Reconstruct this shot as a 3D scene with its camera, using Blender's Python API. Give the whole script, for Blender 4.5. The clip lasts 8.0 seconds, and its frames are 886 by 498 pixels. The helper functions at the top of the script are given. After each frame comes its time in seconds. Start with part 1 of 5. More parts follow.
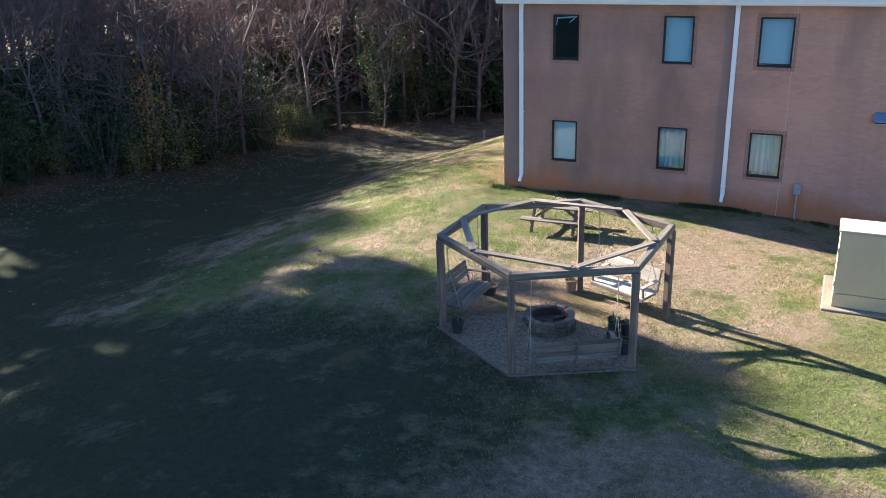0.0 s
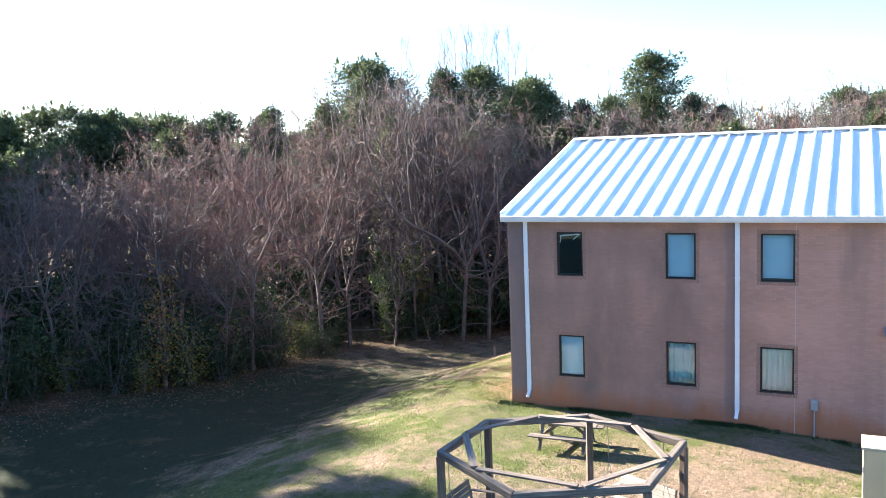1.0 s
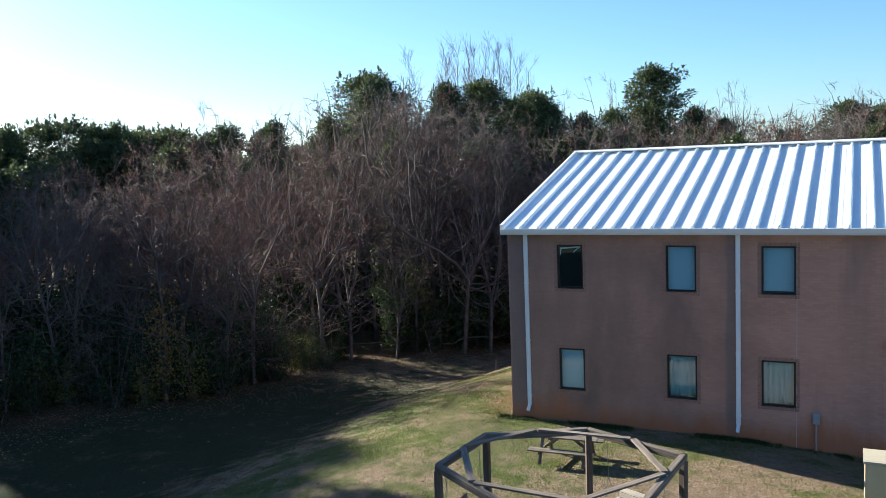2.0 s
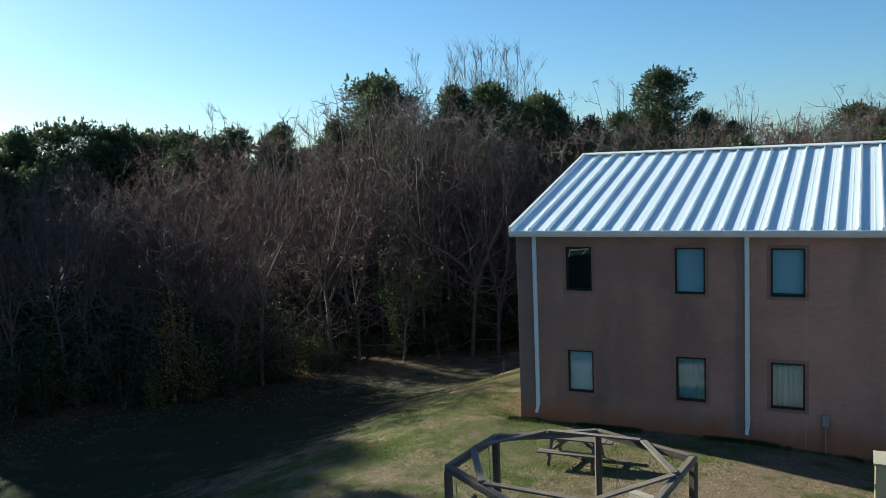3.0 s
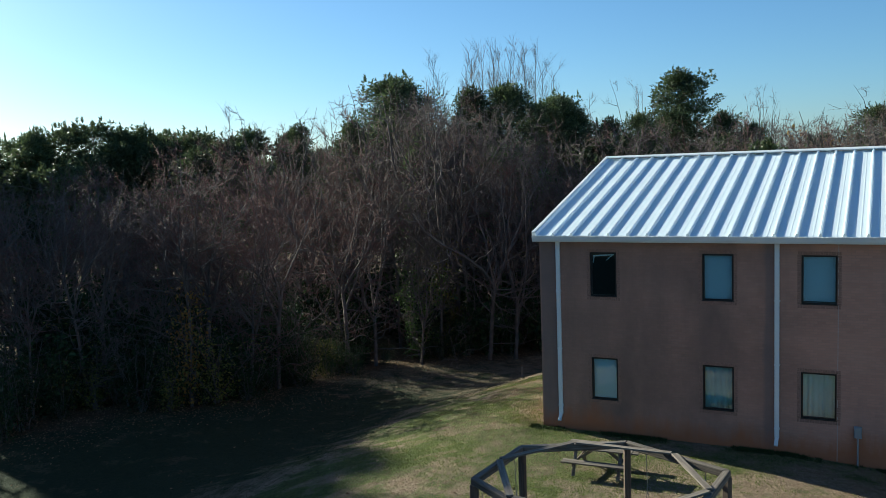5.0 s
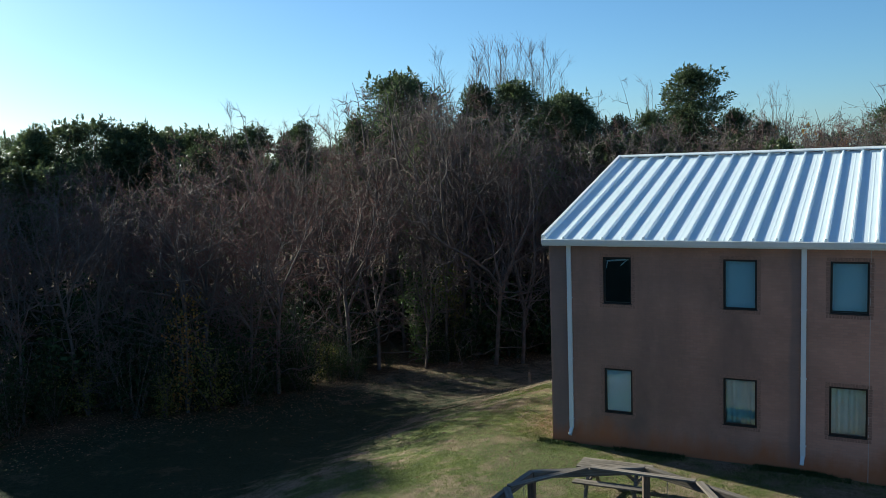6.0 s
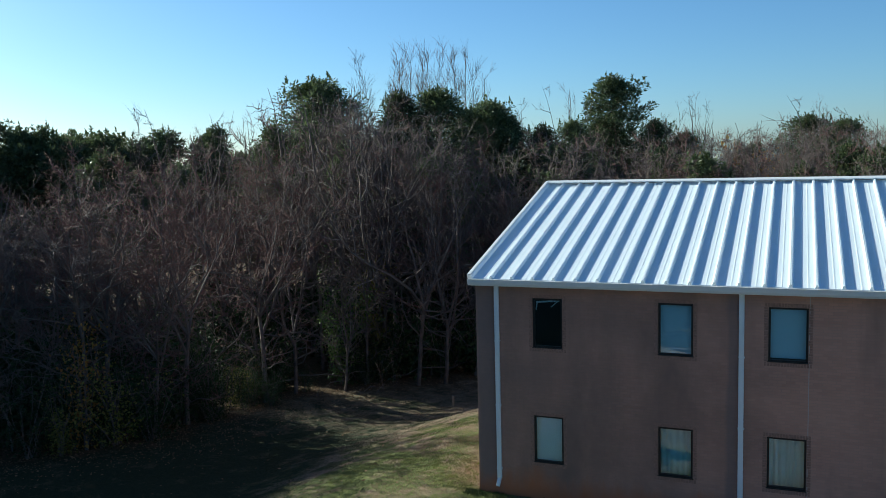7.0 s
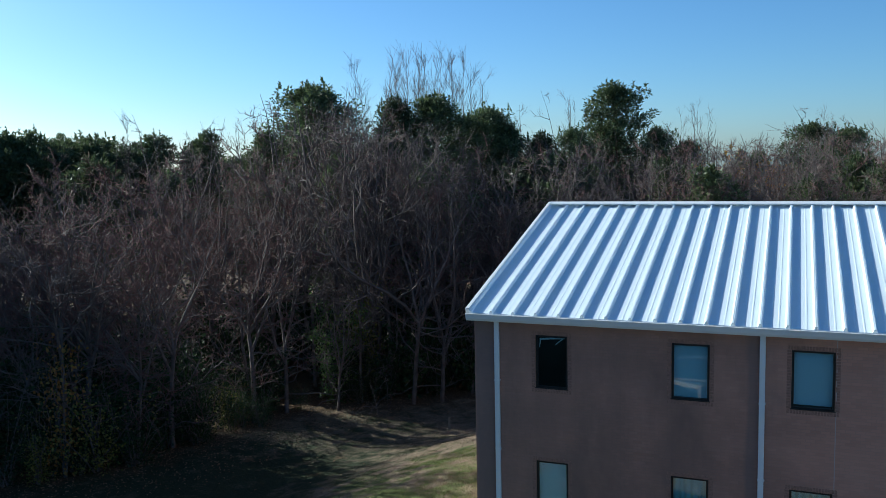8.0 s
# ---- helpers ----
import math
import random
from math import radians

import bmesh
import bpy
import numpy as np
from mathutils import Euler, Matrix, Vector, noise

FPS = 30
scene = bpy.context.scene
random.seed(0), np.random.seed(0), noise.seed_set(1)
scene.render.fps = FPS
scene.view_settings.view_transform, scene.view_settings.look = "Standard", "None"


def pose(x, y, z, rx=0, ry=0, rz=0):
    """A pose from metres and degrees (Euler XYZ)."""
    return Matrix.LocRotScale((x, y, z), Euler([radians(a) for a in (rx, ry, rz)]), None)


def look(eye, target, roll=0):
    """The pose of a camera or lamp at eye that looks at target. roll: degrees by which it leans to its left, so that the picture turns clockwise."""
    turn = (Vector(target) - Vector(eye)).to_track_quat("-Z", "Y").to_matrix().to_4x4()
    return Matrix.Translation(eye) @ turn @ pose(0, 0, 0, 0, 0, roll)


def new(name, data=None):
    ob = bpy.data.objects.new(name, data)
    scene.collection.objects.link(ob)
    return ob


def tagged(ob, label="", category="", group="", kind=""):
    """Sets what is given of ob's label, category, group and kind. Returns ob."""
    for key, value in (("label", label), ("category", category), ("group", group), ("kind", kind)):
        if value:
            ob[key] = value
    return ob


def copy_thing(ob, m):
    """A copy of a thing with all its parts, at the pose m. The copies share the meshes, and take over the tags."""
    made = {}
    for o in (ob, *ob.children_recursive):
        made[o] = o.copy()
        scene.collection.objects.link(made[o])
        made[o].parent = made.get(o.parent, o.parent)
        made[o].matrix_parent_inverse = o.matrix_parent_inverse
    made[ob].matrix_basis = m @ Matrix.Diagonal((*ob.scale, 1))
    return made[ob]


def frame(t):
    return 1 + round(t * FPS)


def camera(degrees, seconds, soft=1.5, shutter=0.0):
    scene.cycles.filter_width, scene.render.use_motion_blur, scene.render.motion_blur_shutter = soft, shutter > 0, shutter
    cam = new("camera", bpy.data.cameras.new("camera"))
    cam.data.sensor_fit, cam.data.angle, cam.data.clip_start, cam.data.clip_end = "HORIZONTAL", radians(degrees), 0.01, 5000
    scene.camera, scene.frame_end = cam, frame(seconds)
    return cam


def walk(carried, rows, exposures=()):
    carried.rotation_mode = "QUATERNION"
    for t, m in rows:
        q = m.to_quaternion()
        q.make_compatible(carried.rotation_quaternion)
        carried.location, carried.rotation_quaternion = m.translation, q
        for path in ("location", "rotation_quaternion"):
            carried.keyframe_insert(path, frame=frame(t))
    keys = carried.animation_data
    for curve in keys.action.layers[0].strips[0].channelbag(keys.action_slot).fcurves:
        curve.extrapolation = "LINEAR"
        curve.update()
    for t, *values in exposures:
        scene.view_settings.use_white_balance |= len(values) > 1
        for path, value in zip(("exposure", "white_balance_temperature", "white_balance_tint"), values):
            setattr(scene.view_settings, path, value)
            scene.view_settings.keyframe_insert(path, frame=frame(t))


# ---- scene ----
cam = camera(54.5, 8.0, 0.85)
PATH = [
    (0, (10.312, -27.078, 8.852), (9.516, -25.392, 8.128), -2.1),
    (0.5, (10.4, -26.921, 8.705), (9.56, -25.174, 8.214), -2.1),
    (1, (10.47, -26.716, 8.625), (9.607, -24.927, 8.393), -2.2),
    (1.5, (10.553, -26.611, 8.604), (9.686, -24.82, 8.401), -2.2),
    (3, (10.51, -26.71, 8.563), (9.626, -24.927, 8.37), -2.2),
    (3.5, (10.42, -26.866, 8.59), (9.531, -25.085, 8.398), -2.1),
    (4, (10.379, -26.98, 8.62), (9.482, -25.202, 8.427), -2.1),
    (4.5, (10.226, -26.746, 8.647), (9.322, -24.972, 8.457), -2.1),
    (6, (9.433, -25.017, 8.679), (8.507, -23.255, 8.486), -1.9),
    (6.5, (8.811, -23.747, 9.01), (7.927, -21.964, 8.815), -1.8),
    (7, (8.616, -23.199, 9.739), (7.855, -21.361, 9.533), -1.5),
    (7.5, (8.328, -22.558, 10.347), (7.583, -20.714, 10.139), -1.3),
    (8, (7.937, -21.53, 10.415), (7.184, -19.689, 10.209), -1.2),
]
EXPOSURE = [(0.0, 2.55, 6500, 10), (0.5, 2.95, 6500, 10), (1.0, 2.95, 6550, 11), (1.5, 2.35, 6550, 10), (1.7, 2.05, 6500, 8), (2.8, 1.1, 6350, -4), (3.0, 1.05, 6300, -5), (6.5, 1.0, 6250, -5), (8.0, 0.95, 5650, -3)]
walk(cam, [(t, look(eye, target, roll)) for t, eye, target, roll in PATH], EXPOSURE)

# ---- world and sun ----
SUN_ELEVATION, SUN_SIDE = radians(22), radians(16.5)
sun_way = Vector((-math.cos(SUN_SIDE) * math.cos(SUN_ELEVATION), math.sin(SUN_SIDE) * math.cos(SUN_ELEVATION), math.sin(SUN_ELEVATION)))
world = bpy.data.worlds.new("world")
scene.world = world
world.use_nodes = True
wt = world.node_tree
sky = wt.nodes.new("ShaderNodeTexSky")
sky.sky_type, sky.sun_disc = "NISHITA", False
sky.sun_elevation = SUN_ELEVATION
sky.sun_rotation = math.atan2(sun_way.x, sun_way.y)
sky.air_density, sky.dust_density, sky.ozone_density = 1.0, 0.9, 6.6
sky.altitude = 800
wt.links.new(sky.outputs[0], wt.nodes["Background"].inputs[0])
wt.nodes["Background"].inputs[1].default_value = 0.068
sun = new("sun", bpy.data.lights.new("sun", "SUN"))
sun.data.energy, sun.data.angle, sun.data.color = 5.0, radians(0.5), (1.0, 0.93, 0.82)
sun.matrix_world = look(sun_way * 100, (0, 0, 0))


# ---- node materials ----
class Nodes:
    """A small builder for one node material."""

    def __init__(self, name):
        self.mat = bpy.data.materials.new(name)
        self.mat.use_nodes = True
        self.tree = self.mat.node_tree
        self.bsdf = self.tree.nodes["Principled BSDF"]
        self.out = self.tree.nodes["Material Output"]
        self.space = self.tree.nodes.new("ShaderNodeTexCoord").outputs["Object"]

    def node(self, kind, **values):
        n = self.tree.nodes.new(kind)
        for key, value in values.items():
            n.inputs[key.replace("_", " ")].default_value = value
        return n

    def link(self, a, b):
        self.tree.links.new(a, b)

    def stretch(self, sx, sy, sz):
        m = self.node("ShaderNodeMapping", Scale=(sx, sy, sz))
        self.link(self.space, m.inputs["Vector"])
        return m.outputs[0]

    def noise(self, scale, detail=5.0, rough=0.6, vector=None, low=0.3, high=0.7):
        n = self.node("ShaderNodeTexNoise", Scale=scale, Detail=detail, Roughness=rough)
        self.link(vector or self.space, n.inputs["Vector"])
        r = self.node("ShaderNodeMapRange")
        r.inputs[1].default_value, r.inputs[2].default_value = low, high
        self.link(n.outputs["Fac"], r.inputs[0])
        return r.outputs[0]

    def mix(self, fac, a, b, how="MIX"):
        m = self.tree.nodes.new("ShaderNodeMix")
        m.data_type, m.blend_type = "RGBA", how
        for socket, value in ((m.inputs[0], fac), (m.inputs[6], a), (m.inputs[7], b)):
            if isinstance(value, bpy.types.NodeSocket):
                self.link(value, socket)
            elif isinstance(value, (int, float)):
                socket.default_value = value
            else:
                socket.default_value = (*value, 1)
        return m.outputs[2]

    def maths(self, how, a, b=0.0):
        m = self.tree.nodes.new("ShaderNodeMath")
        m.operation = how
        for socket, value in ((m.inputs[0], a), (m.inputs[1], b)):
            if isinstance(value, bpy.types.NodeSocket):
                self.link(value, socket)
            else:
                socket.default_value = value
        return m.outputs[0]

    def ramp(self, fac, low, high):
        r = self.node("ShaderNodeMapRange")
        r.inputs[1].default_value, r.inputs[2].default_value = low, high
        self.link(fac, r.inputs[0])
        return r.outputs[0]

    def bump(self, height, strength, distance=0.02):
        b = self.node("ShaderNodeBump", Strength=strength, Distance=distance)
        self.link(height, b.inputs["Height"])
        self.link(b.outputs[0], self.bsdf.inputs["Normal"])

    def done(self, colour, rough=0.8, metal=0.0, spec=0.4):
        if isinstance(colour, bpy.types.NodeSocket):
            self.link(colour, self.bsdf.inputs["Base Color"])
        else:
            self.bsdf.inputs["Base Color"].default_value = (*colour, 1)
        if isinstance(rough, bpy.types.NodeSocket):
            self.link(rough, self.bsdf.inputs["Roughness"])
        else:
            self.bsdf.inputs["Roughness"].default_value = rough
        self.bsdf.inputs["Metallic"].default_value = metal
        self.bsdf.inputs["Specular IOR Level"].default_value = spec
        return self.mat


def rough_material(name, a, b, scale, rough=0.8, metal=0.0, bump=0.3, fine=40.0, spec=0.4, tone=0.25):
    """Two tones in patches, fine grain and relief."""
    n = Nodes(name)
    patch = n.noise(scale)
    grain = n.noise(fine, 3)
    colour = n.mix(patch, a, b)
    colour = n.mix(n.maths("MULTIPLY", grain, tone), colour, [c * 0.55 for c in a])
    n.bump(grain, bump, 0.01)
    return n.done(colour, rough, metal, spec)


def wood_material(name, a, b, along="x", rough=0.8):
    n = Nodes(name)
    s = [14.0, 14.0, 14.0]
    s["xyz".index(along)] = 0.7
    grain = n.noise(2.0, 6, 0.65, n.stretch(*s))
    patch = n.noise(1.3, 4)
    info = n.tree.nodes.new("ShaderNodeObjectInfo")
    colour = n.mix(grain, a, b)
    colour = n.mix(n.maths("MULTIPLY", patch, 0.5), colour, [c * 0.5 for c in a])
    shift = n.node("ShaderNodeHueSaturation")
    n.link(n.maths("ADD", n.maths("MULTIPLY", info.outputs["Random"], 0.6), 0.68), shift.inputs["Value"])
    n.link(colour, shift.inputs["Color"])
    n.bump(grain, 0.5, 0.006)
    return n.done(shift.outputs[0], rough)


def leaf_material(name, a, b, through_light=0.25, rough=0.5):
    n = Nodes(name)
    geo = n.tree.nodes.new("ShaderNodeNewGeometry")
    info = n.tree.nodes.new("ShaderNodeObjectInfo")
    colour = n.mix(geo.outputs["Random Per Island"], a, b)
    shift = n.node("ShaderNodeHueSaturation")
    n.link(n.maths("ADD", n.maths("MULTIPLY", info.outputs["Random"], 0.6), 0.7), shift.inputs["Value"])
    n.link(colour, shift.inputs["Color"])
    n.done(shift.outputs[0], rough, 0, 0.25)
    t = n.tree.nodes.new("ShaderNodeBsdfTranslucent")
    n.link(shift.outputs[0], t.inputs[0])
    m = n.node("ShaderNodeMixShader", Fac=through_light)
    n.link(n.bsdf.outputs[0], m.inputs[1])
    n.link(t.outputs[0], m.inputs[2])
    n.link(m.outputs[0], n.out.inputs[0])
    return n.mat


def stone_material():
    """Rough cast blocks, each of its own tone, blackened in patches by smoke."""
    n = Nodes("fire_pit_block")
    info = n.tree.nodes.new("ShaderNodeObjectInfo")
    grain = n.noise(24.0, 5, 0.7)
    colour = n.mix(info.outputs["Random"], (0.13, 0.10, 0.082), (0.25, 0.19, 0.145))
    colour = n.mix(n.maths("MULTIPLY", grain, 0.5), colour, (0.07, 0.056, 0.048))
    colour = n.mix(n.maths("MULTIPLY", n.noise(3.0, 5, 0.7, None, 0.45, 0.65), 0.6), colour, (0.045, 0.038, 0.034))
    n.bump(grain, 0.8, 0.015)
    return n.done(colour, 0.95, 0, 0.2)


def brick_wall_material():
    n = Nodes("painted_brick")
    sep = n.tree.nodes.new("ShaderNodeSeparateXYZ")
    n.link(n.space, sep.inputs[0])
    com = n.tree.nodes.new("ShaderNodeCombineXYZ")
    n.link(n.maths("ADD", sep.outputs[0], sep.outputs[1]), com.inputs[0])
    n.link(sep.outputs[2], com.inputs[1])
    br = n.node("ShaderNodeTexBrick", Scale=1.0, Mortar_Size=0.006, Mortar_Smooth=0.2, Brick_Width=0.213, Row_Height=0.0762)
    br.inputs["Color1"].default_value = (0.485, 0.252, 0.185, 1)
    br.inputs["Color2"].default_value = (0.410, 0.209, 0.153, 1)
    br.inputs["Mortar"].default_value = (0.36, 0.215, 0.165, 1)
    n.link(com.outputs[0], br.inputs["Vector"])
    large = n.noise(0.35, 4, 0.6, n.stretch(1, 1, 1.6), 0.35, 0.7)
    streak = n.noise(1.4, 5, 0.7, n.stretch(0.35, 1, 3.5), 0.5, 0.75)
    colour = n.mix(n.maths("MULTIPLY", large, 0.55), br.outputs[0], (0.52, 0.292, 0.220))
    colour = n.mix(n.maths("MULTIPLY", streak, 0.25), colour, (0.47, 0.31, 0.25))
    # damp stains in the brick, scattered at random
    damp_or_shade = n.noise(0.5, 4, 0.6, n.stretch(1.2, 1, 0.35), 0.52, 0.7)
    colour = n.mix(n.maths("MULTIPLY", damp_or_shade, 0.55), colour, (0.17, 0.108, 0.09))
    # patchy darkening over the end of the wall nearest the wood
    end_tone = n.maths("SUBTRACT", 1.0, n.ramp(n.maths("ADD", sep.outputs[0], n.maths("MULTIPLY", large, 2.0)), 6.6, 9.6))
    colour = n.mix(n.maths("MULTIPLY", end_tone, n.noise(0.6, 5, 0.65, n.stretch(1, 1, 0.6), 0.2, 0.75)), colour, (0.20, 0.125, 0.10))
    drip = n.noise(0.8, 5, 0.65, n.stretch(1.0, 1, 0.12), 0.5, 0.72)
    colour = n.mix(n.maths("MULTIPLY", drip, 0.3), colour, (0.20, 0.125, 0.10))
    # a dark grey strip down the wall beside each downspout
    wob = n.maths("MULTIPLY", n.maths("SUBTRACT", n.noise(1.2, 4, 0.6, n.stretch(1, 1, 0.5)), 0.5), 0.1)
    across = n.maths("ADD", sep.outputs[0], wob)
    for centre, half in ((0.30, 0.28), (7.12, 0.14)):
        strip = n.maths("SUBTRACT", 1.0, n.ramp(n.maths("ABSOLUTE", n.maths("SUBTRACT", across, centre)), half - 0.06, half + 0.04))
        colour = n.mix(n.maths("MULTIPLY", strip, 0.55), colour, (0.15, 0.125, 0.125))
    # red clay splashed up from the bare soil, ragged along its top edge
    edge = n.noise(0.9, 5, 0.65, n.stretch(1, 1, 0.3), 0.3, 0.75)
    reach = n.maths("MULTIPLY", edge, 0.95)
    clay = n.maths("SUBTRACT", 1.0, n.ramp(n.maths("SUBTRACT", sep.outputs[2], reach), -0.35, 0.25))
    colour = n.mix(n.maths("MULTIPLY", clay, 0.85), colour, (0.40, 0.140, 0.058))
    n.bump(br.outputs["Fac"], -0.35, 0.006)
    return n.done(colour, 0.85)


def lawn_material():
    """Dormant lawn with green patches, red clay and, by the woods, fallen leaves."""
    n = Nodes("winter_lawn")
    wide = n.noise(0.22, 4, 0.6, None, 0.38, 0.62)
    mid = n.noise(0.9, 6, 0.72, None, 0.38, 0.63)
    fine = n.noise(6.0, 6, 0.75, None, 0.32, 0.68)
    tiny = n.noise(22.0, 4, 0.75, None, 0.36, 0.66)
    straw = n.mix(fine, (0.21, 0.145, 0.100), (0.47, 0.345, 0.250))
    green = n.mix(fine, (0.060, 0.088, 0.022), (0.215, 0.240, 0.075))
    side = n.tree.nodes.new("ShaderNodeAttribute")
    side.attribute_name = "green"
    amount = n.ramp(n.maths("ADD", n.maths("ADD", n.maths("MULTIPLY", wide, 0.38), n.maths("MULTIPLY", n.maths("ADD", n.maths("MULTIPLY", mid, 0.7), n.maths("MULTIPLY", fine, 0.3)), 0.62)), n.maths("SUBTRACT", side.outputs["Fac"], 0.5)), 0.34, 0.66)
    # tree shade painted into the lawn as a darker green
    damp_or_shade = n.tree.nodes.new("ShaderNodeAttribute")
    damp_or_shade.attribute_name = "damp_or_shade"
    shade_tone = n.mix(fine, (0.015, 0.032, 0.015), (0.055, 0.064, 0.033))
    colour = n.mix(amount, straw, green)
    shade_cover = n.ramp(n.maths("ADD", damp_or_shade.outputs["Fac"], n.maths("MULTIPLY", mid, 0.6)), 0.35, 1.15)
    colour = n.mix(shade_cover, colour, shade_tone)
    clay = n.noise(0.55, 4, 0.6, None, 0.60, 0.72)
    clay = n.maths("MULTIPLY", clay, n.maths("SUBTRACT", 1.0, n.ramp(side.outputs["Fac"], 0.3, 0.7)))
    colour = n.mix(n.maths("MULTIPLY", clay, 0.5), colour, (0.30, 0.165, 0.095))
    bare = n.tree.nodes.new("ShaderNodeAttribute")
    bare.attribute_name = "clay"
    colour = n.mix(bare.outputs["Fac"], colour, n.mix(fine, (0.30, 0.135, 0.07), (0.26, 0.17, 0.11)))
    litter = n.tree.nodes.new("ShaderNodeAttribute")
    litter.attribute_name = "litter"
    cover = n.ramp(n.maths("ADD", litter.outputs["Fac"], n.maths("MULTIPLY", mid, 0.5)), 0.55, 0.95)
    colour = n.mix(cover, colour, n.mix(fine, (0.075, 0.045, 0.027), (0.175, 0.105, 0.062)))
    colour = n.mix(n.maths("MULTIPLY", tiny, 0.6), colour, (0.045, 0.05, 0.025))
    n.bump(n.maths("ADD", n.maths("MULTIPLY", tiny, 0.5), fine), 0.9, 0.05)
    return n.done(colour, 0.95, 0, 0.15)


def glass_material():
    n = Nodes("window_glass")
    clear = n.tree.nodes.new("ShaderNodeBsdfTransparent")
    clear.inputs[0].default_value = (0.86, 0.965, 0.99, 1)
    gloss = n.node("ShaderNodeBsdfGlossy", Roughness=0.02)
    fresnel = n.node("ShaderNodeFresnel", IOR=1.55)
    m = n.tree.nodes.new("ShaderNodeMixShader")
    n.link(n.maths("ADD", n.maths("MULTIPLY", fresnel.outputs[0], 1.4), 0.06), m.inputs[0])
    n.link(clear.outputs[0], m.inputs[1])
    n.link(gloss.outputs[0], m.inputs[2])
    n.link(m.outputs[0], n.out.inputs[0])
    return n.mat


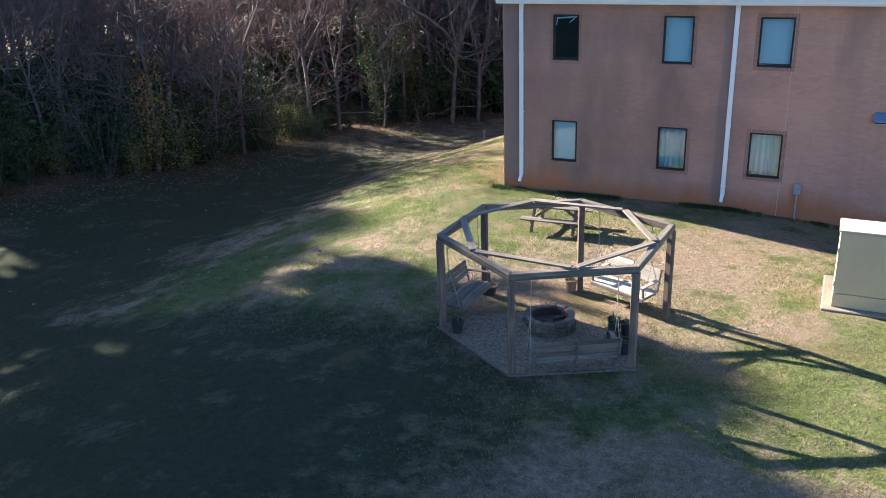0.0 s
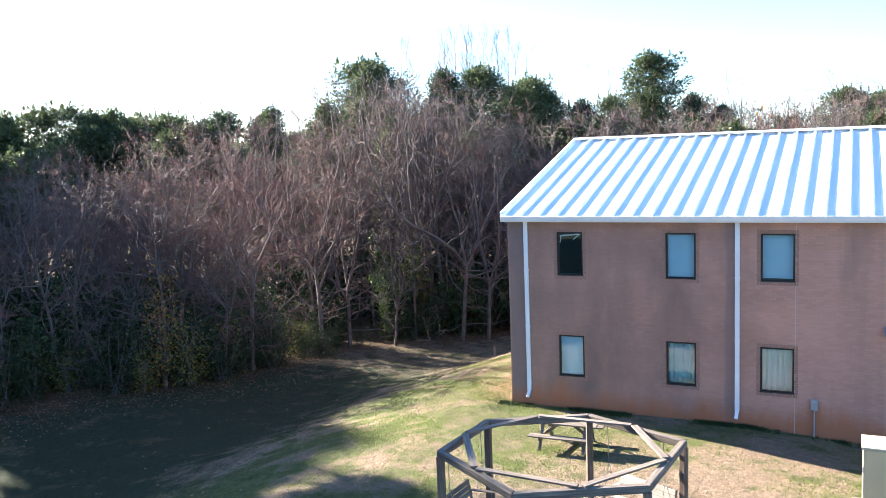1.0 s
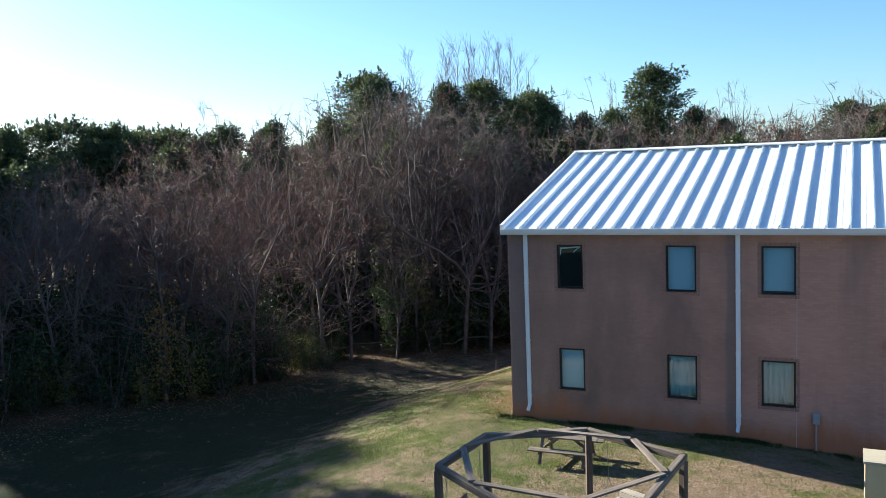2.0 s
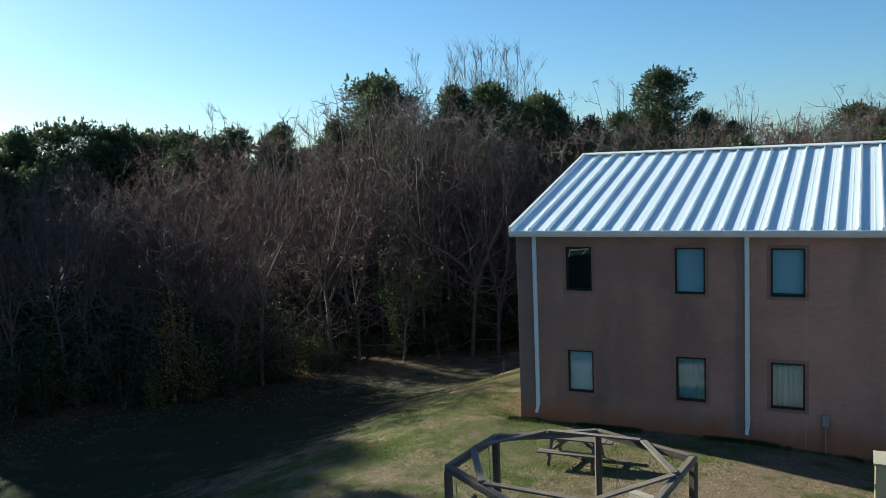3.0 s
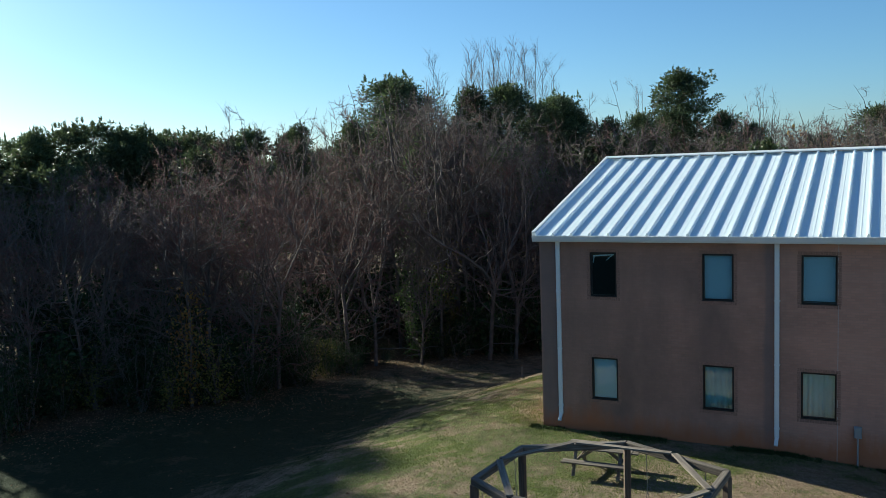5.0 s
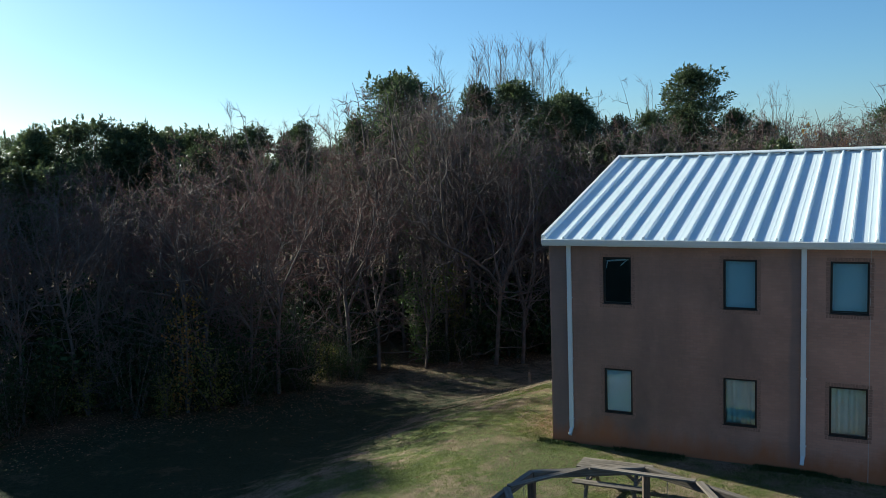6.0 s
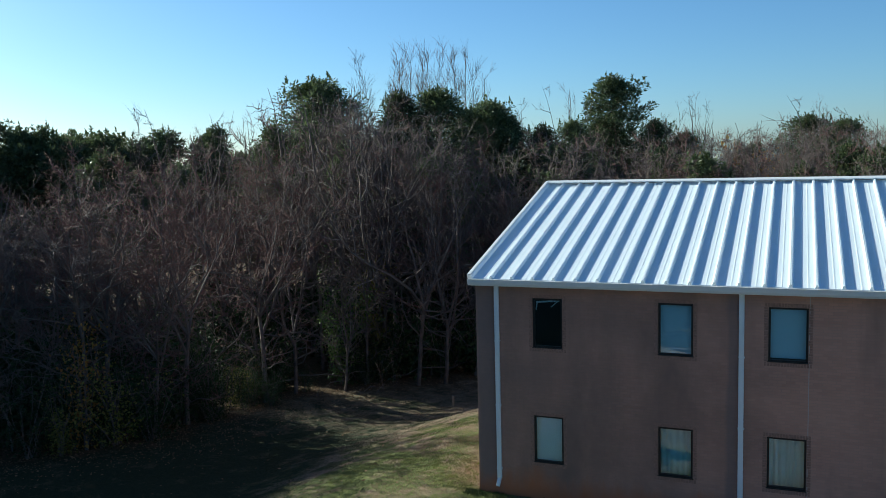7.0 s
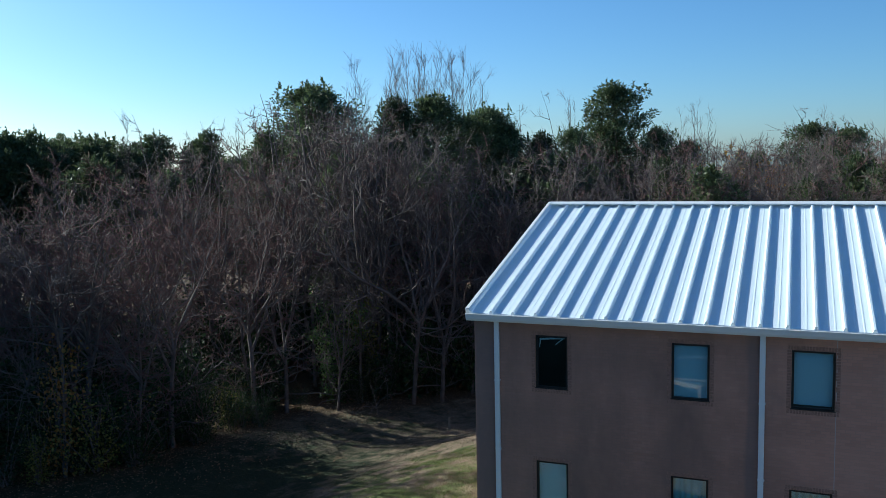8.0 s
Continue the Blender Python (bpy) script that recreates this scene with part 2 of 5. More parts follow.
M = {
    "brick": brick_wall_material(),
    "surround": rough_material("surround_brick", (0.20, 0.115, 0.09), (0.40, 0.225, 0.17), 14.0, 0.85),
    "lawn": lawn_material(),
    "glass": glass_material(),
    "white_metal": rough_material("white_painted_metal", (0.78, 0.79, 0.80), (0.70, 0.71, 0.72), 1.2, 0.38, 0.0, 0.04, 60, 0.5, 0.08),
    "roof_metal": rough_material("white_roof_metal", (0.74, 0.80, 0.84), (0.69, 0.765, 0.81), 0.8, 0.42, 0.0, 0.03, 25, 0.5, 0.06),
    "bronze": rough_material("dark_bronze_frame", (0.018, 0.017, 0.017), (0.03, 0.028, 0.027), 6, 0.45, 0.3, 0.05),
    "blind": rough_material("white_blind", (0.85, 0.91, 0.94), (0.74, 0.83, 0.88), 2.0, 0.75, 0, 0.05, 30, 0.3, 0.1),
    "curtain": rough_material("pale_curtain", (0.56, 0.78, 0.78), (0.40, 0.60, 0.62), 3.0, 0.9, 0, 0.1, 40),
    "room": rough_material("dim_room_wall", (0.07, 0.065, 0.06), (0.05, 0.048, 0.045), 1.0, 0.9),
    "sealant": rough_material("pale_sealant", (0.50, 0.42, 0.37), (0.42, 0.33, 0.29), 3.0, 0.7),
    "timber_x": wood_material("weathered_timber", (0.075, 0.056, 0.045), (0.31, 0.25, 0.20), "x"),
    "timber_z": wood_material("weathered_post", (0.085, 0.055, 0.040), (0.30, 0.20, 0.145), "z"),
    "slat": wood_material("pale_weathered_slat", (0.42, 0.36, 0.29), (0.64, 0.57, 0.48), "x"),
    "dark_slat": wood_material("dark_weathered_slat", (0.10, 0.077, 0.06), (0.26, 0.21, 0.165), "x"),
    "stone": stone_material(),
    "liner": rough_material("dark_lining", (0.10, 0.050, 0.034), (0.035, 0.026, 0.022), 4.0, 0.85, 0, 0.5, 25),
    "soot": rough_material("burnt_log", (0.03, 0.026, 0.024), (0.16, 0.14, 0.125), 5.0, 0.9, 0, 0.6, 20),
    "gravel": rough_material("grey_gravel", (0.115, 0.080, 0.054), (0.36, 0.27, 0.185), 14.0, 0.9, 0, 0.8, 60),
    "rope": rough_material("tan_rope", (0.30, 0.26, 0.20), (0.42, 0.37, 0.29), 10, 0.9),
    "black_pot": rough_material("black_plastic", (0.025, 0.025, 0.026), (0.05, 0.047, 0.045), 5, 0.5),
    "terracotta": rough_material("terracotta", (0.27, 0.16, 0.105), (0.21, 0.125, 0.085), 6, 0.85),
    "soil": rough_material("potting_soil", (0.035, 0.025, 0.018), (0.06, 0.045, 0.03), 20, 0.95, 0, 0.8),
    "cabinet": rough_material("beige_painted_steel", (0.54, 0.42, 0.26), (0.46, 0.36, 0.225), 0.9, 0.5, 0, 0.04, 30, 0.4, 0.12),
    "cabinet_top": rough_material("pale_cabinet_top", (0.50, 0.44, 0.33), (0.42, 0.37, 0.28), 1.5, 0.6, 0, 0.06, 25),
    "concrete": rough_material("concrete_pad", (0.27, 0.215, 0.16), (0.20, 0.16, 0.12), 2.5, 0.9, 0, 0.4, 40),
    "grey_metal": rough_material("grey_metal", (0.36, 0.37, 0.38), (0.30, 0.31, 0.32), 4, 0.5, 0.2, 0.05),
    "blue_metal": rough_material("blue_grey_metal", (0.12, 0.20, 0.33), (0.10, 0.17, 0.28), 4, 0.5, 0.1, 0.05),
    "bark": rough_material("grey_brown_bark", (0.062, 0.050, 0.044), (0.185, 0.155, 0.140), 2.0, 0.9, 0, 0.6, 18),
    "twig": rough_material("pale_twig", (0.066, 0.047, 0.042), (0.19, 0.142, 0.128), 0.6, 0.85, 0, 0.2, 12),
    "red_twig": rough_material("reddish_twig", (0.092, 0.045, 0.040), (0.19, 0.102, 0.090), 0.6, 0.85, 0, 0.2, 12),
    "pine_bark": rough_material("pine_bark", (0.14, 0.095, 0.07), (0.22, 0.15, 0.11), 3.0, 0.95, 0, 0.7, 14),
    "needle": leaf_material("pine_needles", (0.042, 0.066, 0.033), (0.115, 0.138, 0.060), 0.3),
    "evergreen": leaf_material("evergreen_leaf", (0.016, 0.034, 0.014), (0.048, 0.075, 0.025), 0.15, 0.75),
    "laurel": leaf_material("laurel_leaf", (0.034, 0.070, 0.018), (0.105, 0.150, 0.040), 0.25, 0.55),
    "olive": leaf_material("olive_leaf", (0.08, 0.10, 0.025), (0.22, 0.19, 0.05), 0.35, 0.5),
    "rust": leaf_material("rust_leaf", (0.30, 0.14, 0.04), (0.42, 0.26, 0.07), 0.35, 0.6),
    "dead_leaf": leaf_material("fallen_leaf", (0.13, 0.075, 0.04), (0.34, 0.22, 0.13), 0.1, 0.8),
    "grass": leaf_material("grass_blade", (0.095, 0.125, 0.030), (0.185, 0.205, 0.062), 0.3, 0.9),
    "weed": leaf_material("weed_leaf", (0.025, 0.045, 0.014), (0.075, 0.10, 0.03), 0.2, 0.7),
    # a grass blade darkened to stand for shade
    "shade_blade": leaf_material("shade_dark_blade", (0.020, 0.038, 0.016), (0.048, 0.062, 0.030), 0.2, 1.0),
    "straw": leaf_material("straw_blade", (0.28, 0.20, 0.145), (0.40, 0.295, 0.215), 0.2, 0.95),
}


# ---- mesh helpers ----
def mesh_of(name, bm, material, smooth=False):
    me = bpy.data.meshes.new(name)
    bm.to_mesh(me)
    bm.free()
    me.materials.append(material)
    if smooth:
        me.polygons.foreach_set("use_smooth", [True] * len(me.polygons))
    return me


def part(name, bm, material, parent, label="", smooth=False):
    ob = new(name, mesh_of(name, bm, material, smooth))
    ob.parent = parent
    if label:
        tagged(ob, label)
    return ob


def single(name, bm, material, label, category, kind="", group="", smooth=False):
    return tagged(new(name, mesh_of(name, bm, material, smooth)), label, category, group, kind)


def root(name, m, label, category, group="", kind=""):
    ob = new(name)
    ob.empty_display_size = 0.2
    ob.matrix_basis = m
    return tagged(ob, label, category, group, kind)


def box(bm, size, m=Matrix(), bevel=0.0):
    made = bmesh.ops.create_cube(bm, size=1, matrix=m @ Matrix.Diagonal((*size, 1)))
    if bevel:
        edges = list({e for v in made["verts"] for e in v.link_edges})
        bmesh.ops.bevel(bm, geom=edges, offset=bevel, segments=1, affect="EDGES", profile=0.5)
    return bm


def span(x0, x1, y0, y1, z0, z1, bevel=0.0, bm=None):
    return box(bm or bmesh.new(), (x1 - x0, y1 - y0, z1 - z0), pose((x0 + x1) / 2, (y0 + y1) / 2, (z0 + z1) / 2), bevel)


def along(p, q, up=(0, 0, 1)):
    """A frame at the middle of p and q, its x axis from p to q."""
    p, q = Vector(p), Vector(q)
    x = (q - p).normalized()
    y = Vector(up).cross(x).normalized()
    z = x.cross(y)
    m = Matrix((x, y, z)).transposed().to_4x4()
    m.translation = (p + q) / 2
    return m


def bar(p, q, width, height, bevel=0.006, up=(0, 0, 1), bm=None):
    return box(bm or bmesh.new(), ((Vector(q) - Vector(p)).length, width, height), along(p, q, up), bevel)


def tube(points, radius, sides=8, bm=None):
    bm = bm or bmesh.new()
    rings = []
    pts = [Vector(p) for p in points]
    for i, p in enumerate(pts):
        way = (pts[min(i + 1, len(pts) - 1)] - pts[max(i - 1, 0)]).normalized()
        a = way.orthogonal().normalized() if abs(way.z) > 0.9 else way.cross(Vector((0, 0, 1))).normalized()
        b = way.cross(a)
        rings.append([bm.verts.new(p + radius * (math.cos(t) * a + math.sin(t) * b)) for t in [2 * math.pi * k / sides for k in range(sides)]])
    for r, s in zip(rings, rings[1:]):
        for k in range(sides):
            bm.faces.new((r[k], r[(k + 1) % sides], s[(k + 1) % sides], s[k]))
    bm.faces.new(rings[0][::-1])
    bm.faces.new(rings[-1])
    bmesh.ops.recalc_face_normals(bm, faces=bm.faces[:])
    return bm


def lathe(profile, sides=20, bm=None):
    """A closed turned body from (radius, height) pairs."""
    bm = bm or bmesh.new()
    rings = [[bm.verts.new((r * math.cos(2 * math.pi * k / sides), r * math.sin(2 * math.pi * k / sides), z)) for k in range(sides)] for r, z in profile]
    for r, s in zip(rings, rings[1:]):
        for k in range(sides):
            bm.faces.new((r[k], r[(k + 1) % sides], s[(k + 1) % sides], s[k]))
    bm.faces.new(rings[0][::-1])
    bm.faces.new(rings[-1])
    bmesh.ops.recalc_face_normals(bm, faces=bm.faces[:])
    return bm


def extrude_profile(points, x0, x1):
    """A profile in (y, z) drawn out along x."""
    bm = bmesh.new()
    a = [bm.verts.new((x0, y, z)) for y, z in points]
    b = [bm.verts.new((x1, y, z)) for y, z in points]
    n = len(points)
    for k in range(n):
        bm.faces.new((a[k], a[(k + 1) % n], b[(k + 1) % n], b[k]))
    bm.faces.new(a[::-1])
    bm.faces.new(b)
    bmesh.ops.recalc_face_normals(bm, faces=bm.faces[:])
    return bm


def fast_mesh(name, verts, faces, material, smooth=False):
    """A mesh from numpy arrays; faces all have the same number of corners."""
    verts, faces = np.asarray(verts, np.float32), np.asarray(faces, np.int32)
    me = bpy.data.meshes.new(name)
    me.vertices.add(len(verts))
    me.vertices.foreach_set("co", verts.ravel())
    k = faces.shape[1]
    me.loops.add(faces.size)
    me.loops.foreach_set("vertex_index", faces.ravel())
    me.polygons.add(len(faces))
    me.polygons.foreach_set("loop_start", np.arange(0, faces.size, k, dtype=np.int32))
    me.polygons.foreach_set("loop_total", np.full(len(faces), k, np.int32))
    if smooth:
        me.polygons.foreach_set("use_smooth", np.ones(len(faces), bool))
    me.materials.append(material)
    me.update(calc_edges=True)
    return me


# ---- ground ----
def step(u):
    u = np.clip(u, 0, 1)
    return u * u * (3 - 2 * u)


def wood_edge(x, y):
    """Metres from the edge of the wood, positive inside it."""
    side = np.interp(y, [-60, -8, 2, 8, 13, 19, 26], [-30, -27, -24, -19.5, -19, -18.2, -14]) - x
    back = y - np.interp(x, [-30, -18.5, -15.5, -12.5, -10, 0, 40], [14, 18, 21.5, 23.5, 25.5, 30, 34])
    return np.maximum(side, back)


def height(x, y):
    x, y = np.asarray(x, float), np.asarray(y, float)
    top = -0.09 + 0.035 * np.clip(-y, 0, 20)
    top = top - 0.075 * np.clip(x - 7.6, 0, 5) * step((y + 5) / 4.5)
    low = -3.05 - 0.055 * np.clip(y - 3, 0, 18)
    crest = np.interp(y, [-30, -14, -9, -4, 6, 16, 30], [2.5, 1.8, 1.2, -0.5, -0.6, 2.0, 6.0])
    down = np.clip((crest - x) / np.interp(y, [-20, -10, 0, 4], [20, 18.5, 14.2, 13.2]), 0, 1)
    bank = 0.55 * step(down) + 0.45 * down * (1 - (1 - down) ** 6)
    wave = 0.05 * np.sin(x * 0.9 + 1.3 * np.sin(y * 0.5)) * np.sin(y * 0.7) * np.clip((-1 - x) / 3, 0, 1)
    rise = np.clip(np.hypot(x, y) - 60, 0, 400) * 0.004
    z = top + (low - top) * bank + wave + rise
    behind = step((y - 12) / 10) * (1 - bank)
    return z - behind * 2.5


def ground_mesh():
    fine = np.arange(-34, 22.01, 0.4)
    xs = np.concatenate([[-900, -500, -250, -140, -90, -60, -45], fine, [30, 45, 70, 120, 250, 500, 900]])
    fy = np.arange(-32, 36.01, 0.4)
    ys = np.concatenate([[-900, -400, -150, -70, -45], fy, [42, 50, 65, 90, 140, 250, 500, 900]])
    gx, gy = np.meshgrid(xs, ys)
    v = np.stack([gx.ravel(), gy.ravel(), height(gx, gy).ravel()], 1)
    i, j = np.meshgrid(np.arange(len(xs) - 1), np.arange(len(ys) - 1))
    a = (j * len(xs) + i).ravel()
    f = np.stack([a, a + 1, a + 1 + len(xs), a + len(xs)], 1)
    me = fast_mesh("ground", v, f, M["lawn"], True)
    x, y = v[:, 0], v[:, 1]
    litter = np.clip(wood_edge(x, y) / 6 + 0.45, 0, 1)
    green = 0.40 + 0.14 * step((3 - x) / 4) + 0.08 * step((0.5 - x) / 3) - 0.38 * step((y - 7) / 5) - 0.10 * step((-13 - x) / 7)
    green = green + 0.30 * np.exp(-((x - 1.6) / 2.2) ** 2 - ((y + 3.6) / 2.6) ** 2) + 0.22 * step((x - 9.2) / 2) * step((-3.5 - y) / 2)
    green = green - 0.32 * np.exp(-((x - 6.0) / 2.6) ** 2 - ((y + 5.5) / 2.4) ** 2)
    clay = 0.75 * np.exp(-((x + 0.7) / 0.7) ** 2 - ((y - 2.0) / 1.6) ** 2) + 0.7 * np.exp(-((x - 8.4) / 1.0) ** 2 - ((y + 11.6) / 0.5) ** 2)
    clay = clay + 0.55 * np.exp(-((x - 5.2) / 1.9) ** 2 - ((y + 9.4) / 1.1) ** 2) + 0.35 * np.exp(-((x - 10.3) / 1.4) ** 2 - ((y + 9.7) / 0.35) ** 2)
    # mask of the lawn painted dark where the trees' shade lies
    damp_or_shade = step((-4.5 - x) / 8) * (1 - 0.45 * step((y - 9) / 9))
    damp_or_shade = np.maximum(damp_or_shade, 0.95 * step((-10.2 - y) / 2.5) * step((9 - x) / 6))
    for key, value in (("damp_or_shade", damp_or_shade), ("litter", litter), ("green", green), ("clay", np.clip(clay, 0, 1))):
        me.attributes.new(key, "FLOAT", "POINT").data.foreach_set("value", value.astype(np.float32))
    return tagged(new("ground", me), "dormant winter lawn sloping down to a leaf-strewn wood", "ground", kind="structure")


ground_mesh()


def z_at(x, y):
    return float(height(x, y))


# ---- building ----
LENGTH, DEPTH, WALL_TOP = 34.0, 16.7, 6.16
EAVE_Y, EAVE_Z, RIDGE_Y, RIDGE_Z = -0.21, 6.33, 8.36, 8.73
COLUMNS = [(1.70, 2.565), (5.20, 6.112), (7.97, 8.922)]
ROWS = [(4.36, 5.785), (1.00, 2.38)]
HOLES = [(a, b, c, d) for a, b in COLUMNS for c, d in ROWS]


def pierced_wall(x0, x1, z0, z1, y0, y1, holes):
    """A wall along x with openings cut right through it."""
    xs = sorted({x0, x1, *[v for h in holes for v in h[:2]]})
    zs = sorted({z0, z1, *[v for h in holes for v in h[2:]]})
    solid = {(i, k) for i in range(len(xs) - 1) for k in range(len(zs) - 1)
             if not any(h[0] <= xs[i] and xs[i + 1] <= h[1] and h[2] <= zs[k] and zs[k + 1] <= h[3] for h in holes)}
    bm = bmesh.new()

    def quad(*points):
        bm.faces.new([bm.verts.new(p) for p in points])

    for i, k in solid:
        a, b, c, d = xs[i], xs[i + 1], zs[k], zs[k + 1]
        quad((a, y0, c), (b, y0, c), (b, y0, d), (a, y0, d))
        quad((b, y1, c), (a, y1, c), (a, y1, d), (b, y1, d))
        if (i - 1, k) not in solid:
            quad((a, y1, c), (a, y0, c), (a, y0, d), (a, y1, d))
        if (i + 1, k) not in solid:
            quad((b, y0, c), (b, y1, c), (b, y1, d), (b, y0, d))
        if (i, k - 1) not in solid:
            quad((a, y1, c), (b, y1, c), (b, y0, c), (a, y0, c))
        if (i, k + 1) not in solid:
            quad((a, y0, d), (b, y0, d), (b, y1, d), (a, y1, d))
    bmesh.ops.remove_doubles(bm, verts=bm.verts[:], dist=0.0005)
    return bm


single("wall_front", pierced_wall(0, LENGTH, -0.9, WALL_TOP, 0, 0.3, HOLES), M["brick"], "mauve-brown painted brick wall stained with red clay", "wall", "structure")


def gable(x0, x1):
    bm = bmesh.new()
    pts = [(0.303, -3.6), (DEPTH - 0.303, -3.6), (DEPTH - 0.303, WALL_TOP), (RIDGE_Y, RIDGE_Z - 0.12), (0.303, WALL_TOP)]
    a = [bm.verts.new((x0, y, z)) for y, z in pts]
    b = [bm.verts.new((x1, y, z)) for y, z in pts]
    for k in range(5):
        bm.faces.new((a[k], a[(k + 1) % 5], b[(k + 1) % 5], b[k]))
    bm.faces.new(a[::-1])
    bm.faces.new(b)
    bmesh.ops.recalc_face_normals(bm, faces=bm.faces[:])
    return bm


single("wall_gable_1", gable(0, 0.3), M["brick"], "mauve-brown painted brick gable wall", "wall", "structure")
single("wall_gable_2", gable(LENGTH - 0.3, LENGTH), M["brick"], "mauve-brown painted brick gable wall", "wall", "structure")
single("wall_back", span(0, LENGTH, DEPTH - 0.3, DEPTH, -3.6, WALL_TOP), M["brick"], "mauve-brown painted brick back wall", "wall", "structure")
single("floor_1", span(0.302, LENGTH - 0.302, 0.302, DEPTH - 0.302, -0.1, 0.05), M["room"], "plain floor inside the building", "floor", "structure")
single("floor_2", span(0.302, LENGTH - 0.302, 0.302, DEPTH - 0.302, 3.25, 3.5), M["room"], "plain upper floor inside the building", "floor", "structure")
single("ceiling", span(0.302, LENGTH - 0.302, 0.302, DEPTH - 0.302, 6.0, 6.1), M["room"], "plain ceiling of the upper rooms", "ceiling", "structure")
single("wall_inner", span(0.31, LENGTH - 0.31, 4.0, 4.12, 0.052, 5.995), M["room"], "plain inner wall behind the rooms", "wall", "structure")
single("wall_joint", span(8.935, 8.955, -0.004, 0.01, -0.6, WALL_TOP - 0.01), M["sealant"], "pale vertical sealant joint in the brick wall", "wall joint", "structure")


# roof: a sheet on which trapezoid-ribbed panels lie, one beside another
SLOPE = math.atan2(RIDGE_Z - EAVE_Z, RIDGE_Y - EAVE_Y)
RUN = math.hypot(RIDGE_Z - EAVE_Z, RIDGE_Y - EAVE_Y)
PITCH = 0.61


def panel_mesh():
    line = [(0.0, 0.085), (0.022, 0.085), (0.055, 0.0), (0.20, 0.0), (0.21, 0.004), (0.235, 0.004), (0.245, 0.0), (0.385, 0.0), (0.395, 0.004), (0.42, 0.004), (0.43, 0.0),
            (0.555, 0.0), (0.588, 0.085), (PITCH, 0.085)]
    bm = bmesh.new()
    low = [bm.verts.new((x, 0, h)) for x, h in line] + [bm.verts.new((PITCH, 0, -0.012)), bm.verts.new((0, 0, -0.012))]
    high = [bm.verts.new((x, RUN, h)) for x, h in line] + [bm.verts.new((PITCH, RUN, -0.012)), bm.verts.new((0, RUN, -0.012))]
    n = len(low)
    for k in range(n):
        bm.faces.new((low[k], low[(k + 1) % n], high[(k + 1) % n], high[k]))
    bm.faces.new(low[::-1])
    bm.faces.new(high)
    bmesh.ops.recalc_face_normals(bm, faces=bm.faces[:])
    return mesh_of("roof_panel", bm, M["roof_metal"])


def roof():
    top = root("roof", pose(0, 0, 0), "white ribbed metal gable roof with ridge cap and gutter", "roof", kind="structure")
    prof = [(EAVE_Y, EAVE_Z - 0.02), (RIDGE_Y, RIDGE_Z - 0.02), (DEPTH - EAVE_Y, EAVE_Z - 0.02), (DEPTH - EAVE_Y, EAVE_Z - 0.12), (RIDGE_Y, RIDGE_Z - 0.12), (EAVE_Y, EAVE_Z - 0.12)]
    part("roof_deck", extrude_profile(prof, -0.06, LENGTH + 0.06), M["white_metal"], top)
    me = panel_mesh()
    for side in (0, 1):
        for k in range(56):
            ob = new("roof_panel", me)
            ob.parent = top
            if side:
                ob.matrix_basis = pose(LENGTH + 0.06 - k * PITCH + random.uniform(-0.004, 0.004), DEPTH - EAVE_Y, EAVE_Z, 0, 0, 180) @ pose(0, 0, 0, math.degrees(SLOPE))
            else:
                ob.matrix_basis = pose(-0.06 + k * PITCH + random.uniform(-0.004, 0.004), EAVE_Y, EAVE_Z, math.degrees(SLOPE) + random.uniform(-0.02, 0.02))
    cap = [(-0.22, -0.022), (0, 0.045), (0.22, -0.022), (0.22, -0.06), (0.205, -0.06), (0.205, -0.03), (0, 0.03), (-0.205, -0.03), (-0.205, -0.06), (-0.22, -0.06)]
    for x0, x1 in ((-0.1, 5.2), (5.203, 11.0), (11.003, 17.0), (17.003, 23.0), (23.003, 29.0), (29.003, LENGTH + 0.1)):
        part("ridge_cap", extrude_profile([(RIDGE_Y + y, RIDGE_Z + 0.082 + z) for y, z in cap], x0, x1), M["white_metal"], top)
    for x in (-0.11, LENGTH + 0.11):
        for sign in (0, 1):
            a = Vector((x, EAVE_Y if not sign else DEPTH - EAVE_Y, EAVE_Z + 0.0))
            b = Vector((x, RIDGE_Y, RIDGE_Z + 0.0))
            part("rake_trim", bar(a, b, 0.11, 0.26, 0.008), M["white_metal"], top)
    gut = [(0, 0), (0, -0.19), (-0.07, -0.19), (-0.105, -0.13), (-0.12, -0.05), (-0.135, 0.0), (-0.12, 0.005), (-0.105, -0.05), (-0.06, -0.165), (-0.012, -0.165), (-0.012, 0)]
    for x0, x1 in ((-0.13, 6.0), (6.002, 12.1), (12.102, 18.2), (18.202, 24.3), (24.302, LENGTH + 0.13)):
        part("gutter", extrude_profile([(EAVE_Y + y, EAVE_Z - 0.01 + z) for y, z in gut], x0, x1), M["white_metal"], top)
    part("soffit", span(-0.05, LENGTH + 0.05, EAVE_Y + 0.004, -0.004, WALL_TOP - 0.03, WALL_TOP + 0.02), M["white_metal"], top)
    return top


roof()


